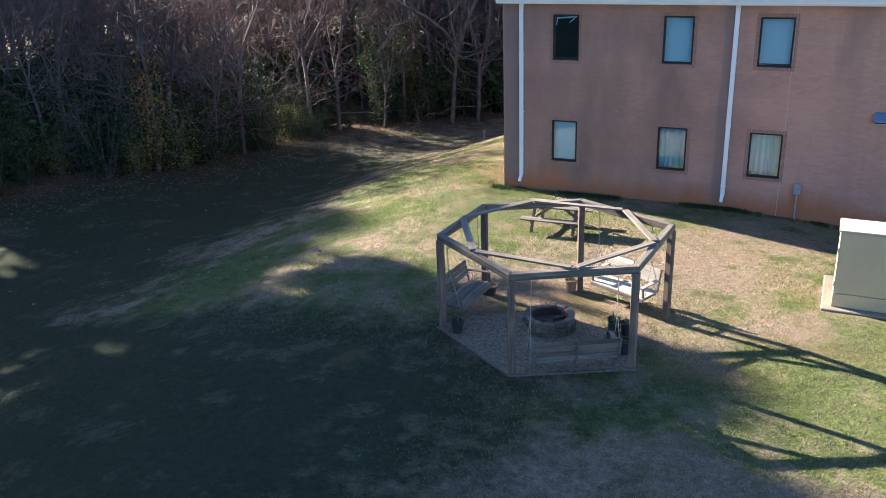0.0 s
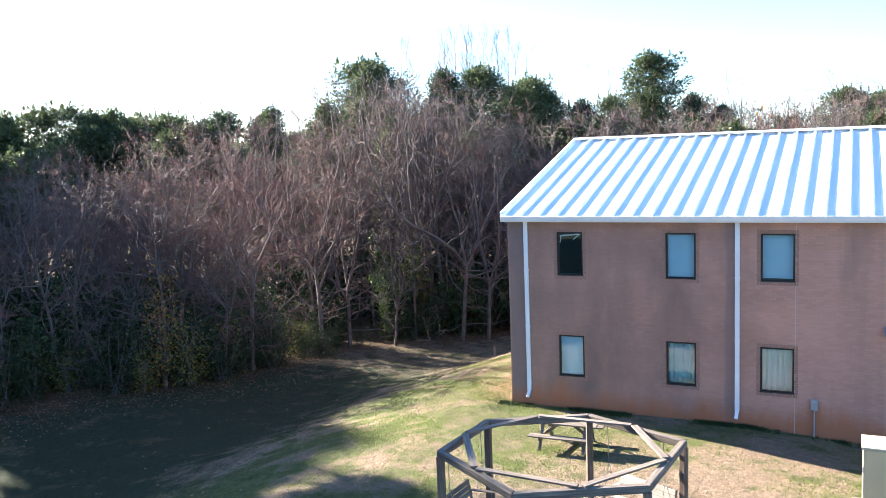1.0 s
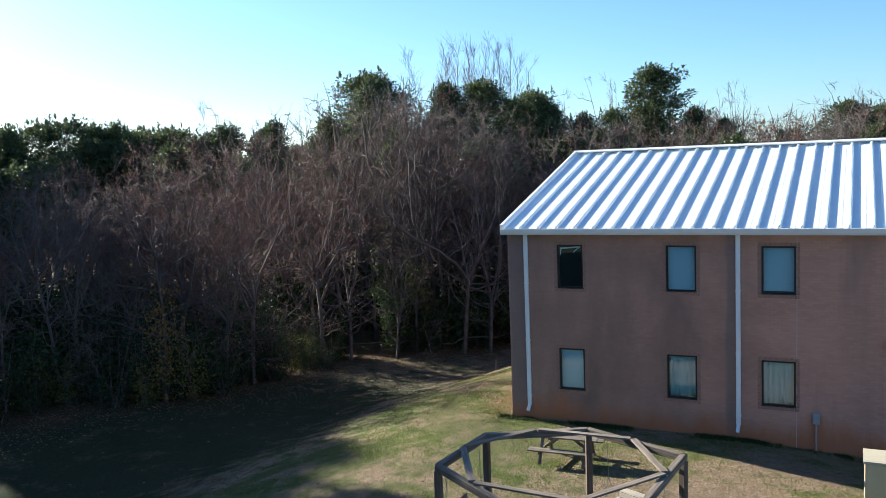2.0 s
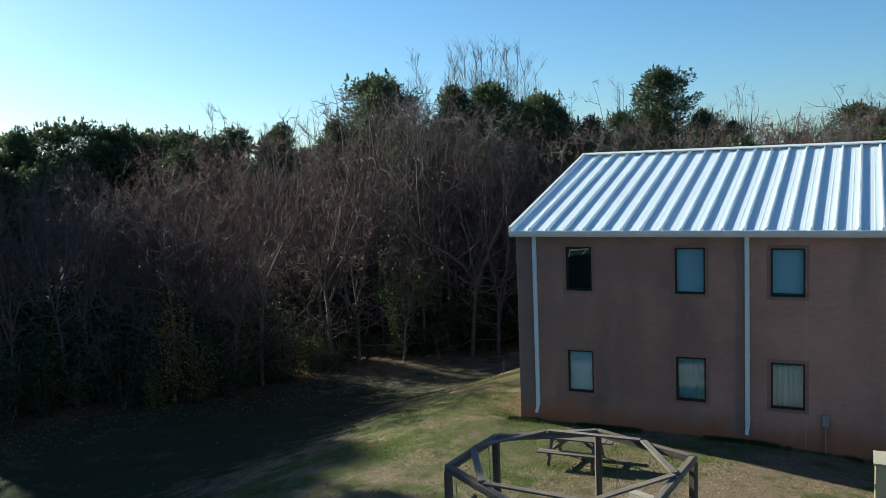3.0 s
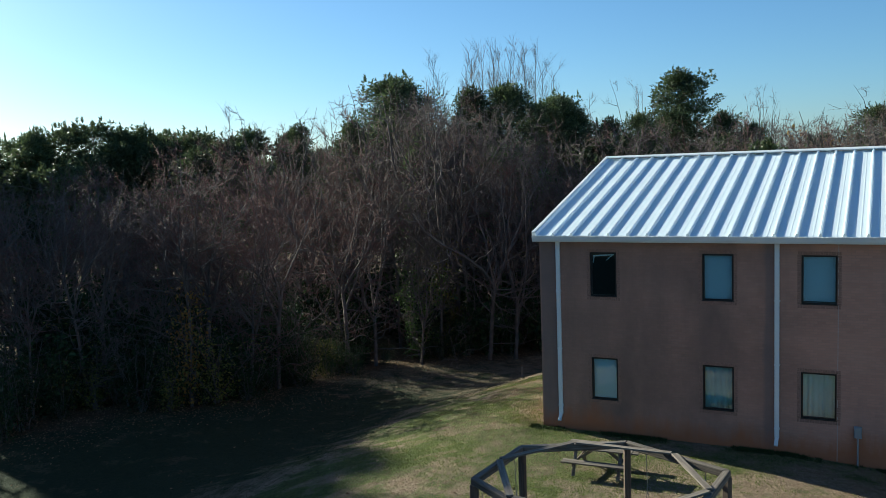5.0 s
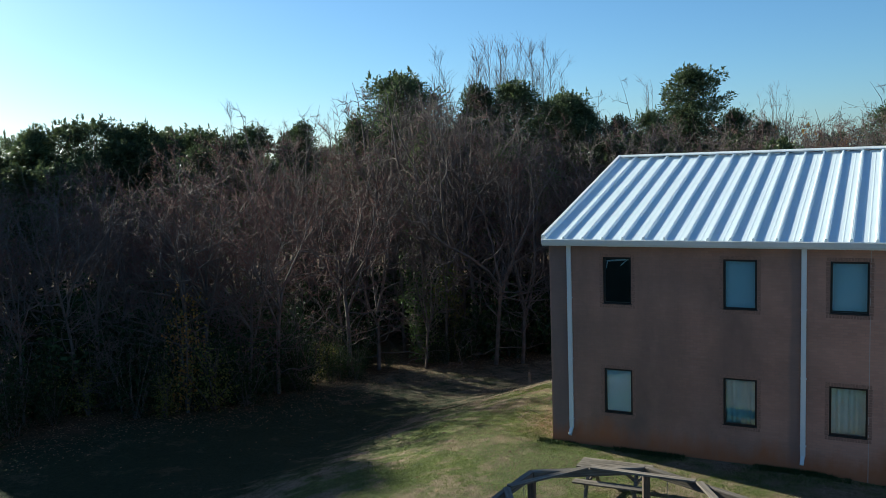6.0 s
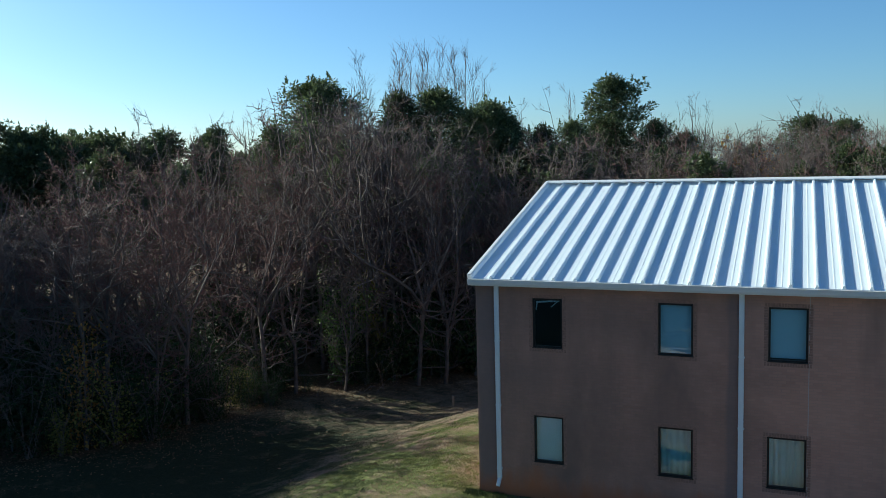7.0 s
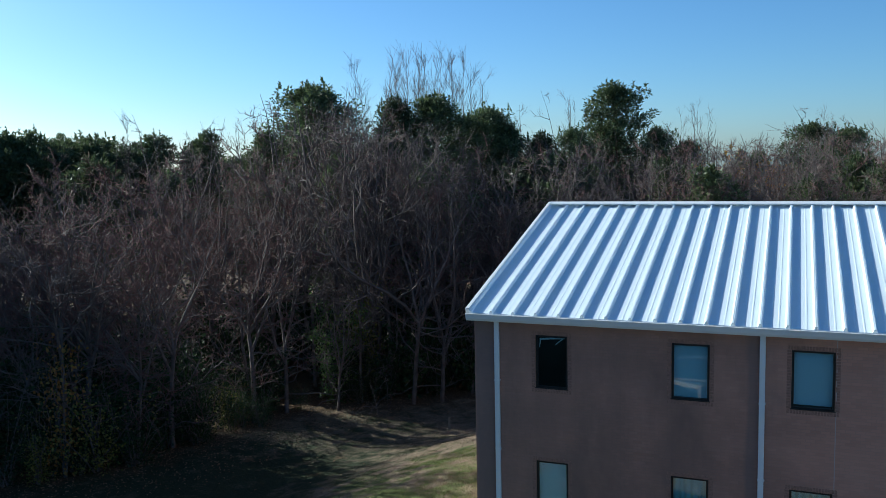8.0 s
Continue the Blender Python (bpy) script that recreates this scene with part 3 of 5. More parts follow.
def downspout(x, foot):
    """A box-section pipe from the gutter to a kick-out at its foot."""
    m = pose(x, -0.01, foot)
    top = root("downspout", m, "white box-section metal downspout fixed to the brick wall", "downspout", "downspouts on the front wall")
    tall = WALL_TOP - 0.005 - foot
    part("pipe", span(-0.066, 0.066, -0.085, -0.005, 0.22, tall, 0.008), M["white_metal"], top)
    part("elbow", bar((0, -0.045, 0.23), (-0.015, -0.19, 0.02), 0.104, 0.078, 0.008, (0, -1, 0)), M["white_metal"], top)
    part("outlet", span(-0.045, 0.045, -0.20, -0.005, tall - 0.02, tall, 0.004), M["white_metal"], top)
    for z in (0.5, 2.4, 4.3):
        part("strap", span(-0.075, 0.085, -0.092, -0.002, z, z + 0.035, 0.002), M["white_metal"], top)
    return top


downspout(0.65, 0.19)
downspout(7.325, 0.13)


def window(k, x0, x1, z0, z1):
    top = root("window_%d" % k, pose(x0, 0, z0), "dark bronze framed window in a brick surround", "window", "windows of the front wall", "structure")
    w, h, f = x1 - x0, z1 - z0, 0.055
    bm = bmesh.new()
    for a in ((0.003, f, 0.003, h - 0.003), (w - f, w - 0.003, 0.003, h - 0.003), (f, w - f, 0.003, f), (f, w - f, h - f, h - 0.003)):
        span(a[0], a[1], 0.035, 0.115, a[2], a[3], 0, bm)
    part("frame", bm, M["bronze"], top)
    pane = part("pane", span(f - 0.004, w - f + 0.004, 0.072, 0.078, f - 0.004, h - f + 0.004), M["glass"], top)
    pane.visible_shadow = False
    bm = bmesh.new()
    span(-0.02, w + 0.02, -0.012, 0.034, -0.004, 0.014, 0.003, bm)
    part("sill", bm, M["bronze"], top)
    # header bricks all round the opening
    bm = bmesh.new()
    r = random.Random(k)
    for z in (-0.108, h + 0.006):
        n = int((w + 0.2) / 0.0675)
        for i in range(n):
            c = -0.1 + (i + 0.5) * (w + 0.2) / n
            span(c - 0.0285, c + 0.0285, -0.003 - r.uniform(0, 0.004), 0.02, z + r.uniform(-0.002, 0.002), z + 0.1, 0, bm)
    for x in (-0.104, w + 0.006):
        n = int(h / 0.0675)
        for i in range(n):
            c = (i + 0.5) * h / n
            span(x, x + 0.098, -0.003 - r.uniform(0, 0.004), 0.02, c - 0.0285, c + 0.0285, 0, bm)
    part("brick_surround", bm, M["surround"], top)
    return top


def wavy_sheet(w, h, folds, depth, thick=0.004, seed=0):
    r = random.Random(seed)
    shift = r.uniform(0, 6)
    n = 60
    bm = bmesh.new()
    rows = []
    for z in np.linspace(0, h, 5):
        loop = []
        for s in (0, 1):
            for i in range(n + 1) if not s else range(n, -1, -1):
                u = i / n
                y = depth * math.sin(u * folds * 6.283 + shift + 0.6 * math.sin(u * 9 + shift)) * (0.5 + 0.5 * (1 - z / h))
                loop.append(bm.verts.new((u * w, y + s * thick, z)))
        rows.append(loop)
    for a, b in zip(rows, rows[1:]):
        for k in range(len(a)):
            bm.faces.new((a[k], a[(k + 1) % len(a)], b[(k + 1) % len(a)], b[k]))
    bm.faces.new(rows[0][::-1])
    bm.faces.new(rows[-1])
    bmesh.ops.recalc_face_normals(bm, faces=bm.faces[:])
    return bm


for k, hole in enumerate(HOLES):
    window(k + 1, *hole)


def roller_blind(hole, drop, label):
    x0, x1, z0, z1 = hole
    top = root("roller_blind", pose(x0, 0.2, z1), label, "window blind", "blinds behind the windows")
    w = x1 - x0
    part("tube", tube([(0.01, 0, -0.03), (w - 0.01, 0, -0.03)], 0.022, 10), M["blind"], top)
    part("sheet", wavy_sheet(w - 0.03, drop - 0.04, 1.3, 0.004, 0.003, int(x0 * 10)), M["blind"], top).location = (0.015, 0.012, -drop)
    part("bottom_rail", span(0.015, w - 0.015, 0.0, 0.02, -drop - 0.025, -drop, 0.003), M["blind"], top)


roller_blind(HOLES[1], 1.345, "plain white roller blind drawn down behind the pane")
roller_blind(HOLES[2], 1.39, "plain white roller blind drawn down behind the pane")
roller_blind(HOLES[4], 1.33, "white blind that stops short of the sill")


def curtain_pair(hole, seed, label):
    x0, x1, z0, z1 = hole
    top = root("curtains", pose(x0, 0.22, z0), label, "curtain", "curtains behind the windows")
    w, h = x1 - x0, z1 - z0
    part("rod", tube([(0.01, 0.0, h - 0.04), (w - 0.01, 0.0, h - 0.04)], 0.01, 8), M["bronze"], top)
    for s, a, b in ((0, 0.01, 0.52 * w), (1, 0.50 * w, w - 0.01)):
        part("curtain", wavy_sheet(b - a, h - 0.02, 3.2, 0.028, 0.004, seed + s), M["curtain"], top, smooth=True).location = (a, 0.02 * s + 0.03, -0.03)


curtain_pair(HOLES[3], 3, "pale curtains drawn across behind the pane")
curtain_pair(HOLES[5], 9, "pale green-white curtains hanging in folds")

# the broken blind left hanging in the bare window
bb = root("broken_blind", pose(HOLES[0][0], 0.16, HOLES[0][3]), "broken white venetian blind hanging from its rail", "window blind")
part("head_rail", bar((0.08, 0, -0.135), (0.74, 0.02, -0.085), 0.03, 0.045, 0.004), M["blind"], bb)
part("slat", bar((0.10, 0, -0.16), (0.065, 0.01, -0.36), 0.03, 0.012, 0.002, (0, 1, 0)), M["blind"], bb)
part("slat", bar((0.70, 0, -0.10), (0.50, 0.01, -0.27), 0.03, 0.012, 0.002, (0, 1, 0)), M["blind"], bb)

# wall fixtures
mb = root("meter_box", pose(9.48, -0.005, 0.76), "small grey electric box with conduit on the brick wall", "electric box")
part("case", span(-0.10, 0.10, -0.13, 0, -0.16, 0.16, 0.012), M["grey_metal"], mb)
part("cover", span(-0.085, 0.085, -0.142, -0.131, -0.13, 0.135, 0.004), M["grey_metal"], mb)
part("hub", tube([(0.0, -0.06, -0.16), (0.0, -0.06, -0.2)], 0.035, 10), M["grey_metal"], mb)
part("conduit", tube([(0.0, -0.06, -0.2), (0.0, -0.06, -1.15)], 0.024, 8), M["grey_metal"], mb)
wl = root("wall_light", pose(11.47, 0, 3.04), "blue-grey metal wall light above the lawn", "wall light")
part("back_plate", span(-0.16, 0.16, -0.03, -0.002, -0.15, 0.16, 0.006), M["blue_metal"], wl)
part("hood", extrude_profile([(-0.031, 0.15), (-0.10, 0.14), (-0.23, -0.02), (-0.23, -0.09), (-0.031, -0.14)], -0.19, 0.19), M["blue_metal"], wl)
part("lens", span(-0.14, 0.14, -0.21, -0.05, -0.155, -0.125, 0.004), M["grey_metal"], wl)


# ---- swing pergola round the fire pit ----
CORNERS = [Vector(c) for c in ((2.85, -11.59, 0), (5.08, -13.14, 0), (7.26, -11.94, 0), (7.45, -9.32, 0), (5.10, -8.25, 0), (3.01, -9.40, 0))]
CENTRE = Vector((5.095, -10.59, 0))
BEAM_TOP, BEAM = 2.53, 0.15


def inset(points, d):
    """The corners moved inwards so that every side shifts by d."""
    out = []
    for i, p in enumerate(points):
        a, b = (p - points[i - 1]).normalized(), (points[(i + 1) % len(points)] - p).normalized()
        na, nb = Vector((-a.y, a.x, 0)), Vector((-b.y, b.x, 0))
        k = (na + nb).normalized()
        out.append(p + k * (d / max(0.2, k.dot(na))))
    return out


def pergola():
    base = Vector((CENTRE.x, CENTRE.y, z_at(CENTRE.x, CENTRE.y)))
    top = root("swing_pergola", Matrix.Translation(base), "weathered hexagonal timber pergola with six posts", "pergola")
    outer, inner, mid = inset(CORNERS, 0.0), inset(CORNERS, 0.14), inset(CORNERS, 0.07)
    for i in range(6):
        j = (i + 1) % 6
        way = (outer[j] - outer[i]).normalized() * 0.002
        bm = bmesh.new()
        quad = [outer[i] + way, outer[j] - way, inner[j] - way, inner[i] + way]
        low = [bm.verts.new((p.x - base.x, p.y - base.y, BEAM_TOP - BEAM - base.z)) for p in quad]
        high = [bm.verts.new((p.x - base.x, p.y - base.y, BEAM_TOP - base.z + random.uniform(-0.006, 0.006))) for p in quad]
        for k in range(4):
            bm.faces.new((low[k], low[(k + 1) % 4], high[(k + 1) % 4], high[k]))
        bm.faces.new(low[::-1])
        bm.faces.new(high)
        bmesh.ops.recalc_face_normals(bm, faces=bm.faces[:])
        bmesh.ops.bevel(bm, geom=bm.edges[:], offset=0.016, segments=1, affect="EDGES")
        # turn the mesh so that its grain runs along the beam
        ang = math.atan2(way.y, way.x)
        turn = pose(0, 0, 0, 0, 0, math.degrees(ang))
        bm.transform(turn.inverted())
        part("beam", bm, M["timber_x"], top).matrix_basis = turn
    for i, p in enumerate(mid):
        a = (mid[(i + 1) % 6] - mid[i]).normalized()
        yaw = math.degrees(math.atan2(a.y, a.x))
        z0 = z_at(p.x, p.y) - 0.1 - base.z
        z1 = BEAM_TOP - BEAM - 0.002 - base.z
        bm = box(bmesh.new(), (0.135, 0.135, z1 - z0), pose(0, 0, (z0 + z1) / 2), 0.009)
        part("post", bm, M["timber_z"], top).matrix_basis = pose(p.x - base.x, p.y - base.y, 0, random.uniform(-0.3, 0.3), random.uniform(-0.3, 0.3), yaw)
    mids = [(mid[i] + mid[(i + 1) % 6]) / 2 for i in range(6)]
    for i in range(6):
        p, q = mids[i] - base, mids[(i + 1) % 6] - base
        way = (q - p).normalized()
        z = BEAM_TOP - base.z + 0.028
        p, q = p + way * 0.05, q - way * 0.05
        m = along((p.x, p.y, z), (q.x, q.y, z + 0.004))
        bm = box(bmesh.new(), ((q - p).length, 0.14, 0.038), Matrix(), 0.004)
        part("brace", bm, M["timber_x"], top).matrix_basis = m @ pose(0, 0, 0, 0, 0, 0)
    return top


pergola()


def porch_swing(p, q, label, drop, lean, board, w=1.5, inward=0.0):
    """A slatted bench that hangs by ropes from the beam between p and q, its back outwards."""
    mid = (p + q) / 2
    out = mid - CENTRE
    side = (q - p).normalized()
    yaw = math.degrees(math.atan2(side.y, side.x)) + 180
    if (Matrix.Rotation(radians(yaw), 3, "Z") @ Vector((0, 1, 0))).dot(out) < 0:
        yaw += 180
    seat = z_at(mid.x, mid.y) + drop
    mid = mid - out.normalized() * inward
    top = root("porch_swing", pose(mid.x, mid.y, seat, lean, 0, yaw), label, "swing", "swings of the pergola")
    for k in range(6):
        y = -0.27 + k * 0.092
        part("seat_slat", span(-w / 2, w / 2, y, y + 0.082, 0.0, 0.022, 0.004), M[board], top)
    for x in (-w / 2 + 0.06, 0, w / 2 - 0.06):
        part("seat_rail", span(x - 0.02, x + 0.02, -0.26, 0.27, -0.08, -0.002, 0.004), M["timber_x"], top)
    part("apron", span(-w / 2, w / 2, -0.285, -0.262, -0.085, -0.003, 0.004), M["timber_x"], top)
    tilt = pose(0, 0.285, 0.03, -14)
    for half in (-1, 1):
        for k in range(3):
            z = 0.14 + k * 0.12
            bm = box(bmesh.new(), (w / 2 - 0.03, 0.02, 0.108), tilt @ pose(half * w / 4, 0, z + 0.054), 0.004)
            part("back_slat", bm, M[board], top)
    for x in (-w / 2 + 0.03, 0, w / 2 - 0.03):
        part("back_post", box(bmesh.new(), (0.045, 0.04, 0.56), tilt @ pose(x, 0.032, 0.22), 0.004), M["timber_x"], top)
    for s in (-1, 1):
        x = s * (w / 2 - 0.03)
        part("armrest", span(x - 0.05, x + 0.05, -0.29, 0.33, 0.26, 0.285, 0.005), M[board], top)
        part("arm_post", span(x - 0.022, x + 0.022, -0.26, -0.20, 0.023, 0.259, 0.004), M["timber_x"], top)
    hang = BEAM_TOP - BEAM - seat
    for s in (-1, 1):
        x = s * (w / 2 + 0.02)
        knot = (x * 0.97, 0.02, 0.85)
        part("rope", tube([(x, -0.24, -0.03), (x * 0.99, -0.13, 0.4), knot], 0.008, 5), M["rope"], top)
        part("rope", tube([(x, 0.27, -0.03), (x * 0.99, 0.17, 0.4), knot], 0.008, 5), M["rope"], top)
        part("rope", tube([knot, (x * 0.96, 0.01, hang)], 0.008, 5), M["rope"], top)
    return top


# two swings have darker boards, the third has paler ones
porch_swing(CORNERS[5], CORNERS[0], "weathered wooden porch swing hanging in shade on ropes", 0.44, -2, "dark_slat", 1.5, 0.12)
porch_swing(CORNERS[3], CORNERS[4], "pale wooden porch swing hanging on ropes", 0.44, 2, "slat")
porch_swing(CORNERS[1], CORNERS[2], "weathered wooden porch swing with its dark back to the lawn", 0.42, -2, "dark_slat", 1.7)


def gravel_pad():
    hexagon = inset(CORNERS, -0.05)
    pts = [hexagon[0], hexagon[1], hexagon[2], Vector((6.95, -10.75, 0)), Vector((5.9, -10.2, 0)), Vector((4.3, -10.15, 0)), Vector((3.2, -10.75, 0))]
    n = len(pts)
    bm = bmesh.new()
    ring = [bm.verts.new((p.x, p.y, z_at(p.x, p.y) + 0.012)) for p in pts]
    c = bm.verts.new((5.1, -11.4, z_at(5.1, -11.4) + 0.016))
    low = [bm.verts.new(v.co - Vector((0, 0, 0.1))) for v in ring]
    for k in range(n):
        bm.faces.new((ring[k], ring[(k + 1) % n], c))
        bm.faces.new((low[k], low[(k + 1) % n], ring[(k + 1) % n], ring[k]))
    pad = single("gravel_pad", bm, M["gravel"], "grey gravel pad under the pergola", "gravel", "structure")
    for k in (0, 1):
        a, b = pts[k], pts[k + 1]
        part("edging_board", bar((a.x, a.y, z_at(a.x, a.y) - 0.02), (b.x, b.y, z_at(b.x, b.y) - 0.02), 0.038, 0.11, 0.004), M["timber_x"], pad)
    rng = np.random.default_rng(7)
    n = 8000
    a, r = rng.uniform(0, 2 * np.pi, n), 2.3 * np.sqrt(rng.uniform(0, 1, n))
    x, y = CENTRE.x + r * np.cos(a), CENTRE.y + r * np.sin(a)
    keep = y < -10.1 + rng.normal(0, 0.35, n)
    x, y = x[keep], y[keep]
    n = len(x)
    s = rng.uniform(0.010, 0.022, n)
    octa = np.array([(1, 0, 0), (-1, 0, 0), (0, 1, 0), (0, -1, 0), (0, 0, 0.7), (0, 0, -0.7)])
    tri = np.array([(0, 2, 4), (2, 1, 4), (1, 3, 4), (3, 0, 4), (2, 0, 5), (1, 2, 5), (3, 1, 5), (0, 3, 5)])
    v = (octa[None] * rng.uniform(0.6, 1.3, (n, 6, 1))) * s[:, None, None]
    t = rng.uniform(0, 6.28, n)
    vx = v[..., 0] * np.cos(t)[:, None] - v[..., 1] * np.sin(t)[:, None] + x[:, None]
    vy = v[..., 0] * np.sin(t)[:, None] + v[..., 1] * np.cos(t)[:, None] + y[:, None]
    vz = v[..., 2] + (height(x, y) + 0.018)[:, None]
    f = (tri[None] + (np.arange(n) * 6)[:, None, None]).reshape(-1, 3)
    tagged(new("gravel", fast_mesh("gravel", np.stack([vx, vy, vz], -1).reshape(-1, 3), f, M["gravel"])), "loose grey gravel stones under the pergola", "gravel", kind="stuff")


gravel_pad()


def fire_pit(x, y):
    z = z_at(x, y)
    top = root("fire_pit", pose(x, y, z), "round fire pit of stacked tan stone blocks", "fire pit")
    n = 12
    for c in range(3):
        for k in range(n):
            a0 = 2 * math.pi * (k + 0.5 * (c % 2)) / n + random.uniform(0.002, 0.008)
            a1 = a0 + 2 * math.pi / n - random.uniform(0.008, 0.014)
            r0, r1 = 0.42 + random.uniform(-0.02, 0.015), 0.57 + random.uniform(-0.03, 0.03)
            z0, z1 = c * 0.118 - (0.05 if c == 0 else 0), c * 0.118 + 0.116 + (random.uniform(-0.012, 0.02) if c == 2 else 0)
            bm = bmesh.new()
            v = [bm.verts.new((r * math.cos(a), r * math.sin(a), h)) for h in (z0, z1) for r, a in ((r0, a0), (r1, a0), (r1, a1), (r0, a1))]
            for q in ((3, 2, 1, 0), (4, 5, 6, 7), (0, 1, 5, 4), (1, 2, 6, 5), (2, 3, 7, 6), (3, 0, 4, 7)):
                bm.faces.new([v[i] for i in q])
            bmesh.ops.bevel(bm, geom=bm.edges[:], offset=0.016, segments=1, affect="EDGES")
            part("block", bm, M["stone"], top)
    # dark reddish ring added inside the blocks
    part("liner", lathe([(0.385, 0.0), (0.405, 0.0), (0.405, 0.325), (0.385, 0.315), (0.384, 0.16)], 22), M["liner"], top, "dark lining ring")
    part("ash", lathe([(0.38, -0.02), (0.38, 0.06), (0.22, 0.085), (0.02, 0.1)], 18), M["soot"], top, "grey ash bed")
    return top


pit = fire_pit(5.11, -10.72)
for k, (x, y, yaw, r, n) in enumerate(((5.05, -10.72, 12, 0.055, 0.42), (5.16, -10.86, -28, 0.05, 0.4), (5.28, -10.6, 70, 0.045, 0.32))):
    log = single("log", tube([(-n / 2, 0, 0), (0, 0.01, 0.006), (n / 2, 0, 0)], r, 9), M["soot"], "charred split log lying in the fire pit", "log", group="logs in the fire pit")
    log.matrix_basis = pose(x, y, z_at(x, y) + 0.13 + 0.05 * k, 0, 8 * (k - 1), yaw)


def flower_pot(x, y, r, h, material, label, plant=0, lift=0.0):
    top = root("flower_pot", pose(x, y, z_at(x, y) + 0.02 + lift, 0, 0, random.uniform(0, 360)), label, "plant pot", "pots by the pergola")
    part("pot", lathe([(r * 0.72, 0), (r * 0.95, h * 0.86), (r, h * 0.87), (r, h), (r * 0.9, h), (r * 0.86, h * 0.82)], 18), material, top, smooth=False)
    part("soil", lathe([(r * 0.86, h * 0.78), (r * 0.85, h * 0.84), (r * 0.3, h * 0.87)], 14), M["soil"], top)
    if plant:
        rr = random.Random(int(x * 100))
        bm = bmesh.new()
        for _ in range(plant):
            a, l = rr.uniform(0, 6.28), rr.uniform(0.12, 0.3)
            p = Vector((rr.uniform(-r, r) * 0.5, rr.uniform(-r, r) * 0.5, h * 0.86))
            tip = p + Vector((math.cos(a) * l * 0.7, math.sin(a) * l * 0.7, l * 0.7))
            s = Vector((-math.sin(a), math.cos(a), 0)) * 0.018
            m = (p + tip) / 2 + Vector((0, 0, 0.04))
            bm.faces.new([bm.verts.new(v) for v in (p, m - s, tip, m + s)])
        part("plant", bm, M["olive"], top, "withered plant")
    return top


flower_pot(3.33, -11.70, 0.15, 0.27, M["black_pot"], "dark plastic pot standing by a pergola post", 8)
flower_pot(3.20, -9.42, 0.17, 0.22, M["black_pot"], "low dark pot standing by a pergola post", 10)
flower_pot(4.93, -8.50, 0.16, 0.30, M["terracotta"], "terracotta pot with a withered plant", 24)
for x, y, r in ((6.46, -10.35, 0.15), (6.55, -10.75, 0.14), (6.62, -11.12, 0.15), (6.76, -10.45, 0.15), (6.90, -11.35, 0.15)):
    flower_pot(x, y, r, 0.29, M["black_pot"], "black plastic nursery pot standing on gravel", 6)


def picnic_table(x, y, yaw):
    top = root("picnic_table", pose(x, y, z_at(x, y), 0, 0, yaw), "weathered wooden picnic table with two fixed benches", "picnic table")
    n = 1.86
    for k in range(5):
        part("top_board", span(-n / 2, n / 2, -0.365 + k * 0.147, -0.365 + k * 0.147 + 0.14, 0.70, 0.738, 0.004), M["timber_x"], top)
    for s in (-1, 1):
        for k in range(2):
            y0 = s * 0.62 - 0.14 + k * 0.147
            part("bench_board", span(-n / 2, n / 2, y0, y0 + 0.138, 0.41, 0.448, 0.004), M["timber_x"], top)
        for e in (-1, 1):
            xx = e * (n / 2 - 0.33)
            part("leg", bar((xx + e * 0.022, s * 0.66, -0.03), (xx + e * 0.022, s * 0.22, 0.695), 0.038, 0.09, 0.004, (1, 0, 0)), M["timber_x"], top)
    for e in (-1, 1):
        xx = e * (n / 2 - 0.33)
        part("bench_bearer", span(xx - 0.02, xx + 0.018 , -0.74, 0.74, 0.32, 0.408, 0.004), M["timber_x"], top)
        part("top_bearer", span(xx - 0.02, xx + 0.018, -0.34, 0.34, 0.61, 0.698, 0.004), M["timber_x"], top)
        part("brace", bar((xx - e * 0.03, 0, 0.36), (e * 0.12, 0, 0.69), 0.038, 0.085, 0.004), M["timber_x"], top)
    return top


picnic_table(3.13, -3.84, 2)


def equipment_cabinet():
    z = 0.225
    pad = single("concrete_pad", span(10.50, 13.4, -7.5, -5.4, -0.3, z, 0.015), M["concrete"], "pale concrete pad under the metal cabinet", "concrete pad", "structure")
    x0, x1, y0, y1, h = 10.70, 13.1, -7.30, -6.48, 1.80
    top = root("equipment_cabinet", pose(x0, y0, z), "beige steel equipment cabinet on a concrete pad", "utility cabinet")
    w, d = x1 - x0, y1 - y0
    part("skirt", span(0.0, w, 0.0, d, 0.0, 0.33, 0.008), M["cabinet"], top)
    part("door", span(0.004, w / 2 - 0.006, -0.012, 0.03, 0.345, h - 0.01, 0.006), M["cabinet"], top)
    part("door", span(w / 2 + 0.006, w - 0.004, -0.012, 0.03, 0.345, h - 0.01, 0.006), M["cabinet"], top)
    part("body", span(0.0, w, 0.031, d, 0.333, h, 0.008), M["cabinet"], top)
    part("top_cover", extrude_profile([(-0.03, h + 0.002), (-0.03, h + 0.05), (0.06, h + 0.062), (d - 0.05, h + 0.062), (d + 0.03, h + 0.05), (d + 0.03, h + 0.002)], -0.03, w + 0.03), M["cabinet_top"], top)
    part("latch", span(w / 2 - 0.16, w / 2 - 0.12, -0.045, -0.013, 0.95, 1.1, 0.005), M["grey_metal"], top)
    part("hinge", span(-0.012, 0.012, -0.02, 0.03, 1.3, 1.42, 0.003), M["grey_metal"], top)
    part("hinge", span(-0.012, 0.012, -0.02, 0.03, 0.5, 0.62, 0.003), M["grey_metal"], top)


equipment_cabinet()
sx, sy = -8.98, 20.17
